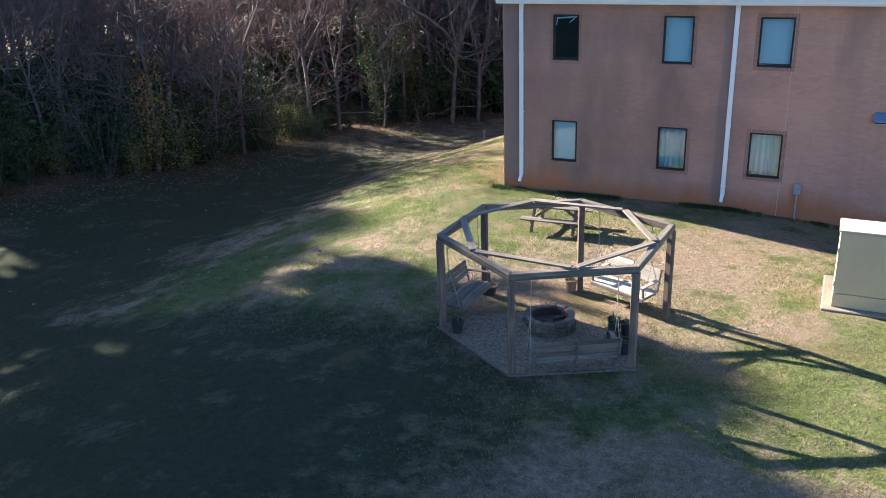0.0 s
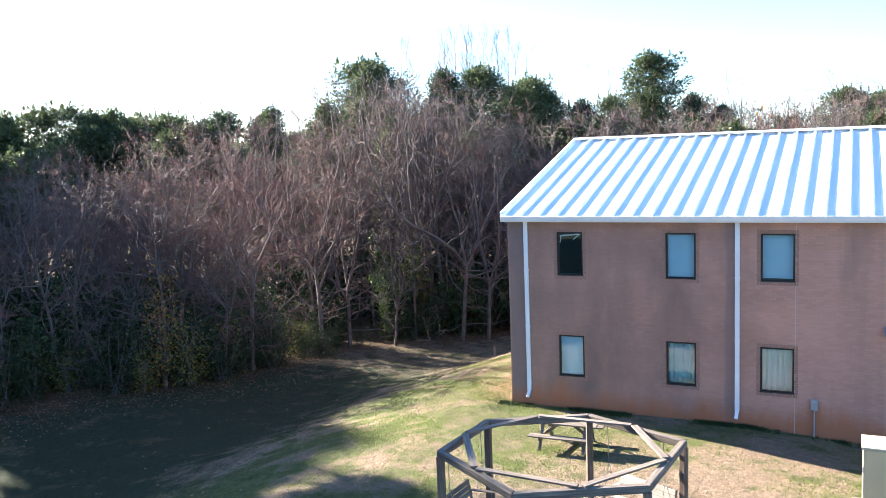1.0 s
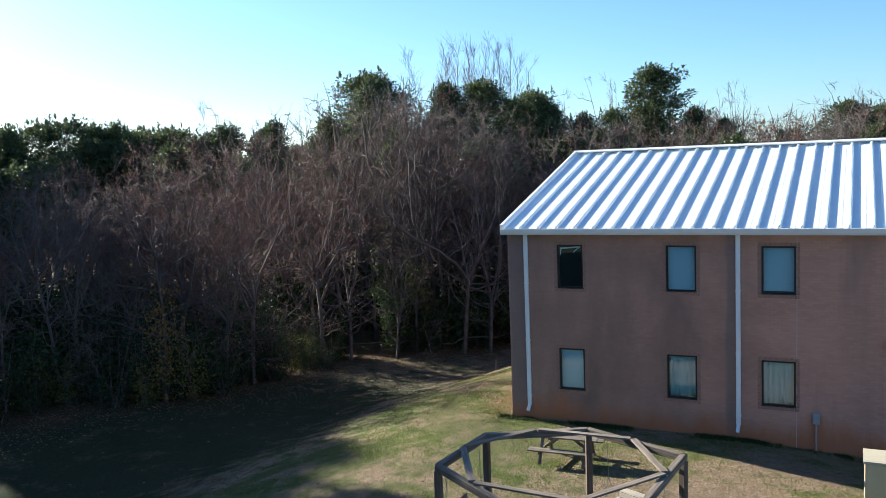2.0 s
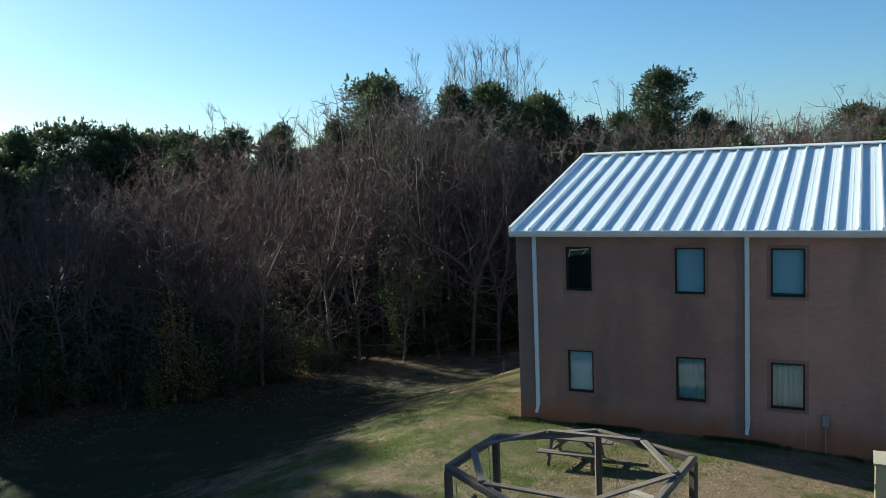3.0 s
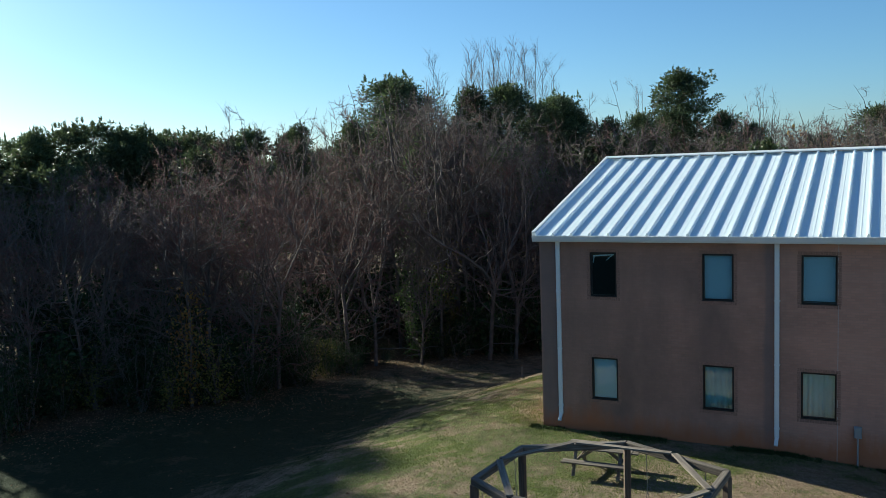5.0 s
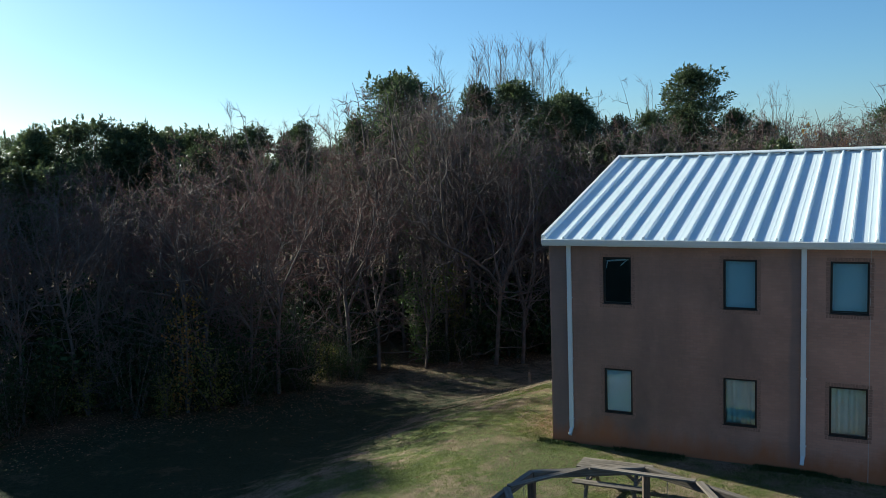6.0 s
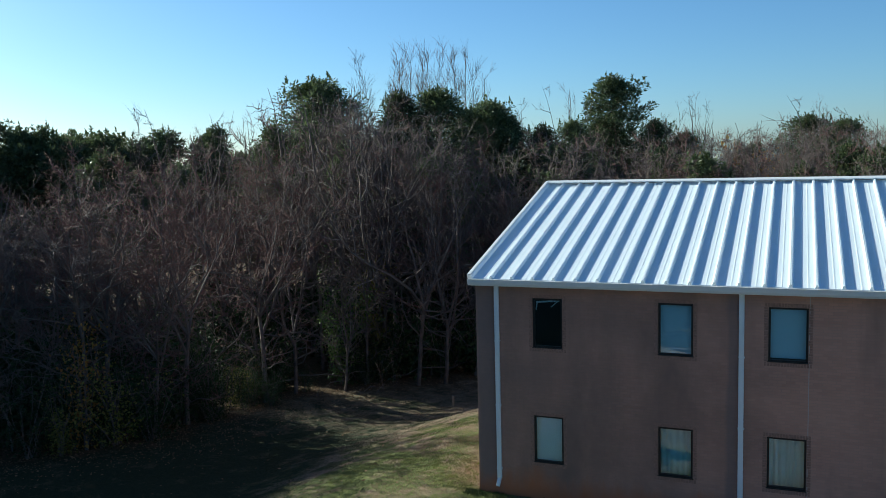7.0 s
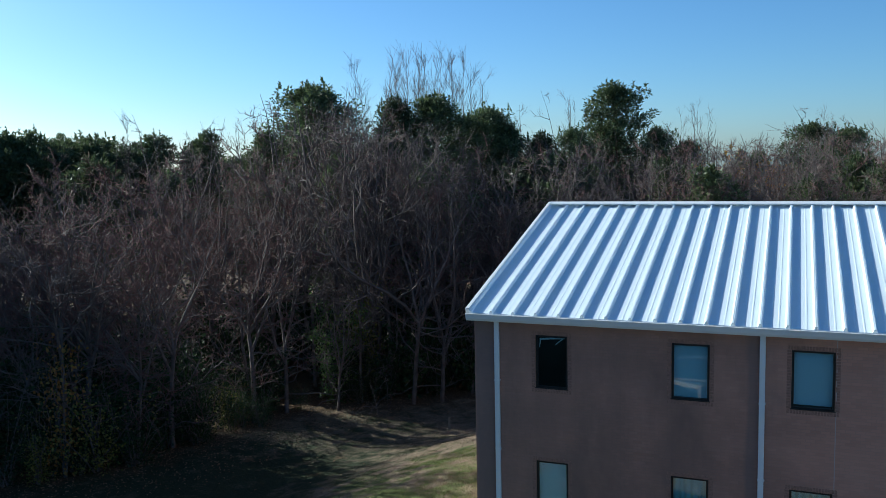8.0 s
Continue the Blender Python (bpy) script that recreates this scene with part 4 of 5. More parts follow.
st = single("marker_pipe", tube([(0, 0, -0.2), (0.01, 0, 0.25), (0.0, 0.01, 0.62)], 0.075, 8), M["concrete"], "short pale marker pipe standing in the far lawn", "marker post")
st.location = (sx, sy, z_at(sx, sy))


# ---- trees ----
def tube_arrays(branches, sides):
    """Verts and quads of many tapering tubes; a branch is (points, radii)."""
    vs, fs, base = [], [], 0
    ang = 2 * np.pi * np.arange(sides) / sides
    ca, sa = np.cos(ang)[None, :, None], np.sin(ang)[None, :, None]
    for pts, rad in branches:
        n = len(pts)
        way = np.gradient(pts, axis=0)
        way /= np.linalg.norm(way, axis=1, keepdims=True) + 1e-9
        ref = np.array([0.31, 0.95, 0.02]) if abs(way[0, 2]) > 0.8 else np.array([0.02, 0.05, 1.0])
        a = np.cross(way, ref)
        a /= np.linalg.norm(a, axis=1, keepdims=True) + 1e-9
        b = np.cross(way, a)
        vs.append((pts[:, None, :] + rad[:, None, None] * (ca * a[:, None, :] + sa * b[:, None, :])).reshape(-1, 3))
        i, k = np.meshgrid(np.arange(n - 1), np.arange(sides), indexing="ij")
        p = base + i * sides + k
        q = base + i * sides + (k + 1) % sides
        fs.append(np.stack([p, q, q + sides, p + sides], -1).reshape(-1, 4))
        base += n * sides
    return np.concatenate(vs), np.concatenate(fs)


def limb(rng, start, way, length, r0, r1, n, lift, wander):
    """A bending branch: points and radii."""
    pts, p, d = [np.array(start, float)], np.array(start, float), np.array(way, float)
    for _ in range(n - 1):
        d = d + np.array([0, 0, lift / n]) + rng.normal(0, wander, 3)
        d /= np.linalg.norm(d)
        p = p + d * length / (n - 1)
        pts.append(p.copy())
    return np.array(pts), np.linspace(r0, r1, n)


def twig_arrays(rng, starts, ways, lengths, r):
    """Many straight, pointed twigs, each a slim three-sided spike."""
    starts, ways, lengths = np.array(starts), np.array(ways), np.array(lengths)[:, None]
    a = np.cross(ways, rng.normal(0, 1, ways.shape))
    a /= np.linalg.norm(a, axis=1, keepdims=True)
    b = np.cross(ways, a)
    v = np.stack([starts + r * a, starts + r * (-0.5 * a + 0.87 * b), starts + r * (-0.5 * a - 0.87 * b), starts + ways * lengths], 1).reshape(-1, 3)
    f = (np.arange(len(starts))[:, None, None] * 4 + np.array([[0, 1, 3], [1, 2, 3], [2, 0, 3]])).reshape(-1, 3)
    return v, f


def topmost(ob):
    return max(max(v.co.z for v in c.data.vertices) for c in ob.children)


def fork(rng, way, angle):
    """A way that leaves another by about that angle."""
    side = np.cross(way, rng.normal(0, 1, 3))
    side /= np.linalg.norm(side) + 1e-9
    return math.cos(angle) * way + math.sin(angle) * side


def pick_on(rng, b, low=0.1, high=1.0):
    """A random place on a branch and the branch's way there."""
    last = len(b[0]) - 1
    u = rng.uniform(low, high)
    i = min(last - 1, int(u * last))
    d = b[0][i + 1] - b[0][i]
    return b[0][i] + d * (u * last - i), d / (np.linalg.norm(d) + 1e-9), u


def broad_tree(seed, tall=12.0, forks=4, spread=0.27, twig="twig", side=8, subs=5, shoots=4, low=6, fine=0.0075, name="bare_tree"):
    """A leafless broadleaf: a trunk that forks into leaders, side branches that bend up, forked twigs at their ends."""
    rng = np.random.default_rng(seed)
    thick, mid, starts, ways, lengths = [], [], [], [], []
    at = rng.uniform(0.26, 0.42)
    trunk = limb(rng, (0, 0, -0.3), np.array([*rng.normal(0, 0.06, 2), 1.0]), tall * at, 0.0095 * tall, 0.007 * tall, 6, 0.15, 0.05)
    thick.append(trunk)
    boughs = []
    for k in range(forks):
        a = 6.283 * (k + 0.7 * rng.random()) / forks
        tilt = rng.uniform(0.2, 0.62) if k else 0.1
        n = tall * (1 - at) * rng.uniform(0.8, 1.0) * (1.04 if k == 0 else 0.94)
        lead = limb(rng, trunk[0][-1 if k < 3 else -2], np.array([math.sin(tilt) * math.cos(a), math.sin(tilt) * math.sin(a), math.cos(tilt)]), n, 0.0056 * tall, 0.009, 9, 0.3, 0.13)
        thick.append(lead)
        for j in range(side):
            p, d, u = pick_on(rng, lead, j / side * 0.9 + 0.06, j / side * 0.9 + 0.16)
            out = fork(rng, d, rng.uniform(0.6, 1.35))
            out[:2] += 0.35 * np.array([math.cos(a), math.sin(a)]) * math.sin(tilt)
            boughs.append(limb(rng, p, out / np.linalg.norm(out), spread * tall * (1.08 - 0.75 * u) * rng.uniform(0.5, 1.1), 0.0028 * tall * (1.1 - u) + 0.008, 0.009, 6, 0.3, 0.26))
    for _ in range(low):
        p, d, u = pick_on(rng, trunk, 0.3, 1.0)
        a = rng.uniform(0, 6.283)
        boughs.append(limb(rng, p, np.array([math.cos(a), math.sin(a), rng.uniform(-0.1, 0.5)]), spread * tall * rng.uniform(0.5, 1.15), 0.0028 * tall, 0.009, 7, 0.5, 0.24))
    for b in boughs:
        thick.append(b)
        for _ in range(subs):
            p, d, u = pick_on(rng, b, 0.2, 1.0)
            n = np.linalg.norm(b[0][-1] - b[0][0])
            c = limb(rng, p, fork(rng, d, rng.uniform(0.45, 1.3)), n * rng.uniform(0.25, 0.55) + 0.2, 2.1 * fine, 0.9 * fine, 4, 0.25, 0.3)
            mid.append(c)
            for _ in range(shoots):
                q, e, _ = pick_on(rng, c, 0.15, 1.0)
                way = fork(rng, e, rng.uniform(0.3, 1.2)) + np.array([0, 0, 0.12])
                starts.append(q)
                ways.append(way / np.linalg.norm(way))
                lengths.append(rng.uniform(0.2, 0.6))
    return bare_object(rng, name, thick, mid, starts, ways, lengths, twig, fine)


def bare_object(rng, name, thick, mid, starts, ways, lengths, twig, fine):
    """Trunk with boughs, and a crown of twigs, under one empty."""
    ob = new(name)
    a = new("trunk", fast_mesh("trunk", *tube_arrays(thick, 4), M["bark"], True))
    v1, f1 = tube_arrays(mid, 3)
    f1 = np.concatenate([f1[:, [0, 1, 2]], f1[:, [0, 2, 3]]])
    v2, f2 = twig_arrays(rng, starts, ways, lengths, fine)
    c = new("crown", fast_mesh("crown", np.concatenate([v1, v2]), np.concatenate([f1, f2 + len(v1)]), M[twig]))
    a.parent = c.parent = ob
    return ob, topmost(ob)


def pole_tree(seed, tall=25.0, first=0.5, limbs=20, fan=0.42, reach=0.22):
    """A slender forest tree: one straight stem, thin boughs that rise steeply and fan out at the top."""
    rng = np.random.default_rng(seed)
    trunk = limb(rng, (0, 0, -0.3), np.array([*rng.normal(0, 0.012, 2), 1.0]), tall, 0.0042 * tall, 0.010, 12, 0.2, 0.012)
    thick, mid, starts, ways, lengths = [trunk], [], [], [], []
    for k in range(limbs):
        p, d, u = pick_on(rng, trunk, first + (0.95 - first) * k / limbs, first + (1 - first) * (k + 1) / limbs)
        b = limb(rng, p, fork(rng, d, fan * rng.uniform(0.7, 1.4)), tall * reach * (1.12 - u) ** 0.7 * rng.uniform(0.6, 1.1), 0.017, 0.008, 6, 0.35, 0.05)
        thick.append(b)
        for _ in range(5):
            q, e, w = pick_on(rng, b, 0.25, 1.0)
            c = limb(rng, q, fork(rng, e, rng.uniform(0.25, 0.6)), rng.uniform(0.7, 1.6), 0.010, 0.006, 4, 0.3, 0.07)
            mid.append(c)
            for _ in range(3):
                g, h, _ = pick_on(rng, c, 0.2, 1.0)
                starts.append(g)
                ways.append(fork(rng, h, rng.uniform(0.2, 0.6)))
                lengths.append(rng.uniform(0.3, 0.8))
    return bare_object(rng, "bare_tree", thick, mid, starts, ways, lengths, "twig", 0.0055)


def needle_tufts(rng, centres, size, count, up=0.7, slim=0.05):
    """Tufts of slim pointed needle sprays round the given centres."""
    n = len(centres)
    d = rng.normal(0, 1, (n, count, 3)) + np.array([0, 0, up])
    d /= np.linalg.norm(d, axis=2, keepdims=True)
    n_len = size * rng.uniform(0.6, 1.2, (n, count, 1))
    side = np.cross(d, rng.normal(0, 1, (n, count, 3)))
    side /= np.linalg.norm(side, axis=2, keepdims=True)
    c = np.asarray(centres)[:, None, :] + rng.normal(0, size * 0.22, (n, count, 3))
    half = side * size * slim
    v = np.stack([c - half, c + half, c + d * n_len], 2).reshape(-1, 3)
    return v, np.arange(n * count)[:, None] * 3 + np.array([[0, 1, 2]])


def pine_tree(seed, tall, first, width, boughs, tufts, size, gap=(0, 0), thin=1.0):
    """A pine: straight trunk, boughs, and needle tufts towards their ends and tips. gap: a stretch of its height left
    bare to let a strip of sun through, below which the crown is thinned for dapples.
    """
    rng = np.random.default_rng(seed)
    trunk = limb(rng, (0, 0, -0.3), np.array([0.02, 0.02, 1.0]), tall * 0.97, 0.014 * tall, 0.03, 9, 0.1, 0.015)
    wood, centres = [trunk], []
    for k in range(boughs):
        u = first + (1 - first) * (k + rng.uniform(0, 1)) / boughs
        i = min(7, int(u * 8))
        p = trunk[0][i] + (trunk[0][i + 1] - trunk[0][i]) * (u * 8 - i)
        s = (u - first) / (1 - first)
        r = width * tall * math.sqrt(max(0.06, 1 - (1.55 * s - 0.5) ** 2)) * rng.uniform(0.65, 1.1)
        a = rng.uniform(0, 2 * np.pi)
        b = limb(rng, p, np.array([math.cos(a), math.sin(a), 0.15 + 0.6 * s * s]), r, 0.03 + 0.004 * tall * (1 - s), 0.012, 5, 0.4, 0.08)
        wood.append(b)
        for _ in range(tufts):
            v = rng.uniform(0.35, 1.05)
            q = b[0][0] + (b[0][-1] - b[0][0]) * v
            centres.append(q + rng.normal(0, 0.09 * r + 0.08, 3))
        centres.append(b[0][-1] + np.array([0, 0, 0.15]))
    for _ in range(10):
        centres.append(trunk[0][-1] + rng.normal(0, 0.25, 3) + np.array([0, 0, 0.1]))
    centres = [c for c in centres if c[2] > gap[1] * tall or (c[2] < gap[0] * tall and rng.random() < thin)]
    ob = new("pine_tree")
    a = new("trunk", fast_mesh("trunk", *tube_arrays(wood, 3), M["pine_bark"], True))
    c = new("crown", fast_mesh("crown", *needle_tufts(rng, np.array(centres), size, 13, 1.5, 0.14), M["needle"]))
    a.parent = c.parent = ob
    return ob, topmost(ob)


def clump_pine(seed, tall, first, width, boughs, dome, count=46, size=0.28, spread=0.54, slim=0.23):
    """A pine whose short needles stand out from separate rounded clumps at the ends of its boughs, with upright candles on top."""
    rng = np.random.default_rng(seed)
    trunk = limb(rng, (0, 0, -0.3), np.array([*rng.normal(0, 0.03, 2), 1.0]), tall * 0.97, 0.012 * tall, 0.03, 9, 0.1, 0.02)
    wood, clumps, candles = [trunk], [], []
    lobe = rng.uniform(0.75, 1.2, 7)
    for k in range(boughs):
        p, d, u = pick_on(rng, trunk, first + (1 - first) * k / boughs, first + (1 - first) * (k + 1) / boughs)
        s = (u - first) / (1 - first)
        if dome:
            r = math.sqrt(max(0.05, 1 - (1.5 * s - 0.5) ** 2))
        else:
            r = 0.12 + 1.0 * (1 - s) ** 0.7 * (0.45 + 1.1 * s) ** 0.4
        a = 2.4 * k + rng.uniform(-0.5, 0.5)
        r *= width * tall * lobe[int(a / 6.283 * 7) % 7] * rng.uniform(0.55, 1.1)
        b = limb(rng, p, np.array([math.cos(a), math.sin(a), 0.05 + 0.7 * s * s]), r, 0.02 + 0.003 * tall * (1 - s), 0.012, 5, 0.45, 0.1)
        wood.append(b)
        aside = np.array([-math.sin(a), math.cos(a), 0.1])
        clumps += [b[0][-1], b[0][3] + aside * 0.24 * r, b[0][3] - aside * 0.24 * r, b[0][2] + rng.normal(0, 0.2, 3)]
        if rng.random() < 0.4 + 0.5 * s:
            candles.append(b[0][-1] + np.array([*rng.normal(0, 0.15, 2), 0.35]))
    clumps += [trunk[0][-1] + rng.normal(0, 0.3, 3) for _ in range(3)]
    candles += [trunk[0][-1] + np.array([*rng.normal(0, 0.25, 2), 0.4]) for _ in range(4)]
    clumps, candles = np.array(clumps), np.array(candles)
    out = rng.normal(0, 1, (len(clumps), count, 3)) + np.array([0, 0, 0.25])
    out /= np.linalg.norm(out, axis=2, keepdims=True)
    wide = spread * rng.uniform(0.65, 1.3, (len(clumps), 1, 1))
    base = clumps[:, None] + out * wide * rng.uniform(0.45, 1.05, (len(clumps), count, 1)) * np.array([1, 1, 0.7])
    rise = rng.uniform(0, 0.55, (len(candles), 14, 1)) * np.array([0, 0, 1.0])
    base = np.concatenate([base.reshape(-1, 3), (candles[:, None] + rise).reshape(-1, 3)])
    tip = rng.normal(0, 0.6, (len(candles) * 14, 3)) + np.array([0, 0, 0.9])
    way = np.concatenate([(out + rng.normal(0, 0.35, out.shape) + np.array([0, 0, 0.3])).reshape(-1, 3), tip])
    way /= np.linalg.norm(way, axis=1, keepdims=True)
    side = np.cross(way, rng.normal(0, 1, way.shape))
    side *= size * slim / np.linalg.norm(side, axis=1, keepdims=True)
    v = np.stack([base - side, base + side, base + way * size * rng.uniform(0.6, 1.2, (len(way), 1))], 1).reshape(-1, 3)
    ob = new("pine_tree")
    a = new("trunk", fast_mesh("trunk", *tube_arrays(wood, 3), M["pine_bark"], True))
    c = new("crown", fast_mesh("crown", v, np.arange(len(v)).reshape(-1, 3), M["needle"]))
    a.parent = c.parent = ob
    return ob, topmost(ob)


def leafy_bush(seed, tall, wide, count, leaf, size, name="shrub", shoots=10):
    """A bush of several stems with many small leaves in uneven clumps."""
    rng = np.random.default_rng(seed)
    stems, centres = [], []
    for k in range(shoots):
        a = rng.uniform(0, 2 * np.pi)
        out = rng.uniform(0.1, 0.75)
        b = limb(rng, rng.normal(0, 0.15, 3) * np.array([1, 1, 0]) - np.array([0, 0, 0.2]), np.array([math.cos(a) * out, math.sin(a) * out, 1.0]), tall * rng.uniform(0.55, 1.05), 0.025, 0.008, 6, 0.1, 0.12)
        b[0][:, :2] *= wide / tall * 1.3
        stems.append(b)
        for _ in range(14):
            v = rng.uniform(0.12, 1.0) * 4.99
            i = int(v)
            centres.append(b[0][i] + (b[0][i + 1] - b[0][i]) * (v - i) + rng.normal(0, 0.22, 3))
    centres = np.array(centres)
    pick = centres[rng.integers(0, len(centres), count)] + rng.normal(0, 0.20, (count, 3))
    d = rng.normal(0, 1, (count, 3)) + np.array([0, 0, 0.3])
    d /= np.linalg.norm(d, axis=1, keepdims=True)
    s = np.cross(d, rng.normal(0, 1, (count, 3)))
    s /= np.linalg.norm(s, axis=1, keepdims=True)
    n = size * rng.uniform(0.6, 1.3, (count, 1))
    v = np.stack([pick, pick + d * n * 0.5 + s * n * 0.3, pick + d * n, pick + d * n * 0.5 - s * n * 0.3], 1).reshape(-1, 3)
    f = np.arange(count)[:, None] * 4 + np.array([[0, 1, 2, 3]])
    v0, f0 = tube_arrays(stems, 4)
    me = fast_mesh(name, np.concatenate([v, v0]), np.concatenate([f, f0 + len(v)]), M[leaf])
    me.materials.append(M["bark"])
    me.polygons.foreach_set("material_index", np.concatenate([np.zeros(len(f)), np.ones(len(f0))]).astype(np.int32))
    return new(name, me), float(max(v[:, 2].max(), v0[:, 2].max()))


BARE = [
    broad_tree(1), broad_tree(2, 12, 5, 0.30), broad_tree(3, 12, 4, 0.33, "twig", 7, 5, 4, 9), broad_tree(4, 12, 5, 0.27, "red_twig", 8, 6, 5),
    broad_tree(5, 12, 3, 0.34, "twig", 10, 5, 4, 10), broad_tree(6, 12, 4, 0.28, "red_twig", 8, 6, 5, 8),
]
DEEP = [broad_tree(7, 12, 4, 0.27, "twig", 7, 4, 4, 3, 0.0075), broad_tree(8, 12, 4, 0.25, "red_twig", 8, 5, 5, 3, 0.0075), broad_tree(9, 12, 5, 0.24, "twig", 7, 4, 4, 2, 0.0075)]
POLES = [pole_tree(11), pole_tree(12, 25, 0.56, 18, 0.36), pole_tree(13, 25, 0.46, 22, 0.46)]
PINES = [clump_pine(21, 16, 0.25, 0.21, 42, False), clump_pine(22, 16, 0.30, 0.24, 38, False), clump_pine(23, 16, 0.35, 0.25, 36, True)]
HIGH = [clump_pine(27, 16, 0.42, 0.20, 28, False, 30, 0.38, 0.62), clump_pine(28, 16, 0.48, 0.22, 26, True, 30, 0.38, 0.62)]
DENSE = [clump_pine(24, 16, 0.22, 0.22, 34, False, 34, 0.36, 0.62), clump_pine(25, 16, 0.28, 0.24, 32, True, 34, 0.36, 0.62)]
# stock of unseen pines that only cast shade and dapples
UNSEEN_PINES = [pine_tree(26, 26, 0.30, 0.14, 60, 6, 1.3), pine_tree(30, 26, 0.84, 0.12, 26, 6, 1.3),
         pine_tree(33, 26, 0.36, 0.15, 66, 5, 1.1, (0.690, 0.785), 0.26), pine_tree(34, 26, 0.38, 0.15, 66, 5, 1.1, (0.690, 0.785), 0.30)]
ROUND = [clump_pine(31, 20, 0.30, 0.20, 104, True, 56, 0.25, 0.66, 0.24), clump_pine(32, 20, 0.28, 0.20, 108, True, 54, 0.25, 0.62, 0.24)]
FANS = [broad_tree(14, 20, 5, 0.22, "twig", 8, 5, 4, 1, 0.008), broad_tree(15, 20, 4, 0.25, "twig", 9, 5, 4, 1, 0.008)]
BUSHES = [leafy_bush(41, 4, 2.2, 1500, "evergreen", 0.115), leafy_bush(42, 4, 2.0, 1500, "evergreen", 0.11), leafy_bush(43, 4, 2.3, 1200, "olive", 0.10)]
THICKETS = [leafy_bush(44, 5, 2.8, 850, "evergreen", 0.27, "thicket", 7), leafy_bush(45, 5, 2.6, 850, "evergreen", 0.26, "thicket", 7)]
LABELS = {
    "bare": "leafless grey-brown tree, in the winter wood or unseen for shade", "pole": "tall slender leafless tree rising above the wood",
    "pine": "dark green pine, in the far wood or unseen for shade", "round": "tall pine with a broad rounded dark green crown", "bush": "dark evergreen bush at the edge of the wood", "thicket": "dense dark evergreen thicket under the bare trees",
}
used = set()


def plant(kind, stock, pick, x, y, tall, wide=1.0, label=""):
    """Stands one of the stock at a place, at that height."""
    src, own = stock[pick % len(stock)]
    s = tall / own
    m = Matrix.Translation((x, y, z_at(x, y))) @ pose(0, 0, 0, 0, 0, random.uniform(0, 360))
    size = Vector((s * wide, s * wide, s))
    if src.name in used:
        ob = copy_thing(src, m @ Matrix.Diagonal((size.x / src.scale.x, size.y / src.scale.y, size.z / src.scale.z, 1)))
    else:
        m = m @ Matrix.Diagonal((*size, 1))
        ob = src
        ob.matrix_basis = m
        used.add(src.name)
    return tagged(ob, label or LABELS[kind], {"bush": "bush", "thicket": "bush"}.get(kind, "tree"), {"bare": "bare trees of the wood", "pole": "tall bare trees", "bush": "bushes of the wood edge", "thicket": "thickets of the wood"}.get(kind, "pines"))


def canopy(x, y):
    """How high the wood's canopy stands, in metres above sea level of the plan: fitted by bearing to the skyline in the
    camera's view.
    """
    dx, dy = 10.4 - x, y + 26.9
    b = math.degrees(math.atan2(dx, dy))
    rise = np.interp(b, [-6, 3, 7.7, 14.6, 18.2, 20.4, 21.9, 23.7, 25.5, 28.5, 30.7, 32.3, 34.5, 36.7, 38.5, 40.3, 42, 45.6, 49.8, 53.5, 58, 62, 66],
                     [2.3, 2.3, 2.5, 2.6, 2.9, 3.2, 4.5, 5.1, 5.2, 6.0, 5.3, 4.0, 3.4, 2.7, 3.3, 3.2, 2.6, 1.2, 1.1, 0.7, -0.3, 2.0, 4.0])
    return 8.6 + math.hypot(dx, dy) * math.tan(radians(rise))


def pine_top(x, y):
    """How high the pines stand behind the bare trees, fitted by bearing to the camera's view."""
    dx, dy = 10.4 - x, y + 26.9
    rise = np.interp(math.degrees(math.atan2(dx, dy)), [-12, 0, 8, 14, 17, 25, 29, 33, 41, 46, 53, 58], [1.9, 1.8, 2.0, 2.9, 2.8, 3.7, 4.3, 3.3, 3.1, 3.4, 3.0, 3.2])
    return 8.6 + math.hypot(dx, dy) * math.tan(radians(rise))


def sun_lane(x, y, half=2.1):
    """Two lanes left unplanted along the sun's direction, so that streaks of sun reach the lawn."""
    q = y + 0.296 * x
    return (abs(q - 10.2) < half or abs(q - 16.8) < half) and x < -17 and float(wood_edge(x, y)) > 1.2


rng = random.Random(5)
SHADE_SEED = 4
stood = []
tries = 0
while len(stood) < 190 and tries < 60000:
    tries += 1
    x, y = rng.uniform(-62, 22), rng.uniform(-4, 62)
    inside = float(wood_edge(x, y))
    # b: bearing from near the camera, in degrees to its left
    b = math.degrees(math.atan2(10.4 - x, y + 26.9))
    if inside < 0.6 or inside > 24 or not -5 < b < 57 or (x > 0 and y < 33) or sun_lane(x, y):
        continue
    gap = 1.5 + 0.05 * inside
    if any((x - p) ** 2 + (y - q) ** 2 < gap * gap for p, q in stood):
        continue
    stood.append((x, y))
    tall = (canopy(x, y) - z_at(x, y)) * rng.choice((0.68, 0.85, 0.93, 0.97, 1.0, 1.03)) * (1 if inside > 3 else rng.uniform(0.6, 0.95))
    if inside < 6:
        plant("bare", BARE, rng.choice((3, 5)) if 32 < b < 47 and rng.random() < 0.65 else rng.randrange(6), x, y, max(4.5, tall), rng.uniform(0.8, 1.1))
    else:
        plant("bare", DEEP, 1 if 34 < b < 47 and rng.random() < 0.6 else rng.randrange(3), x, y, max(4.5, tall), rng.uniform(0.8, 1.1))

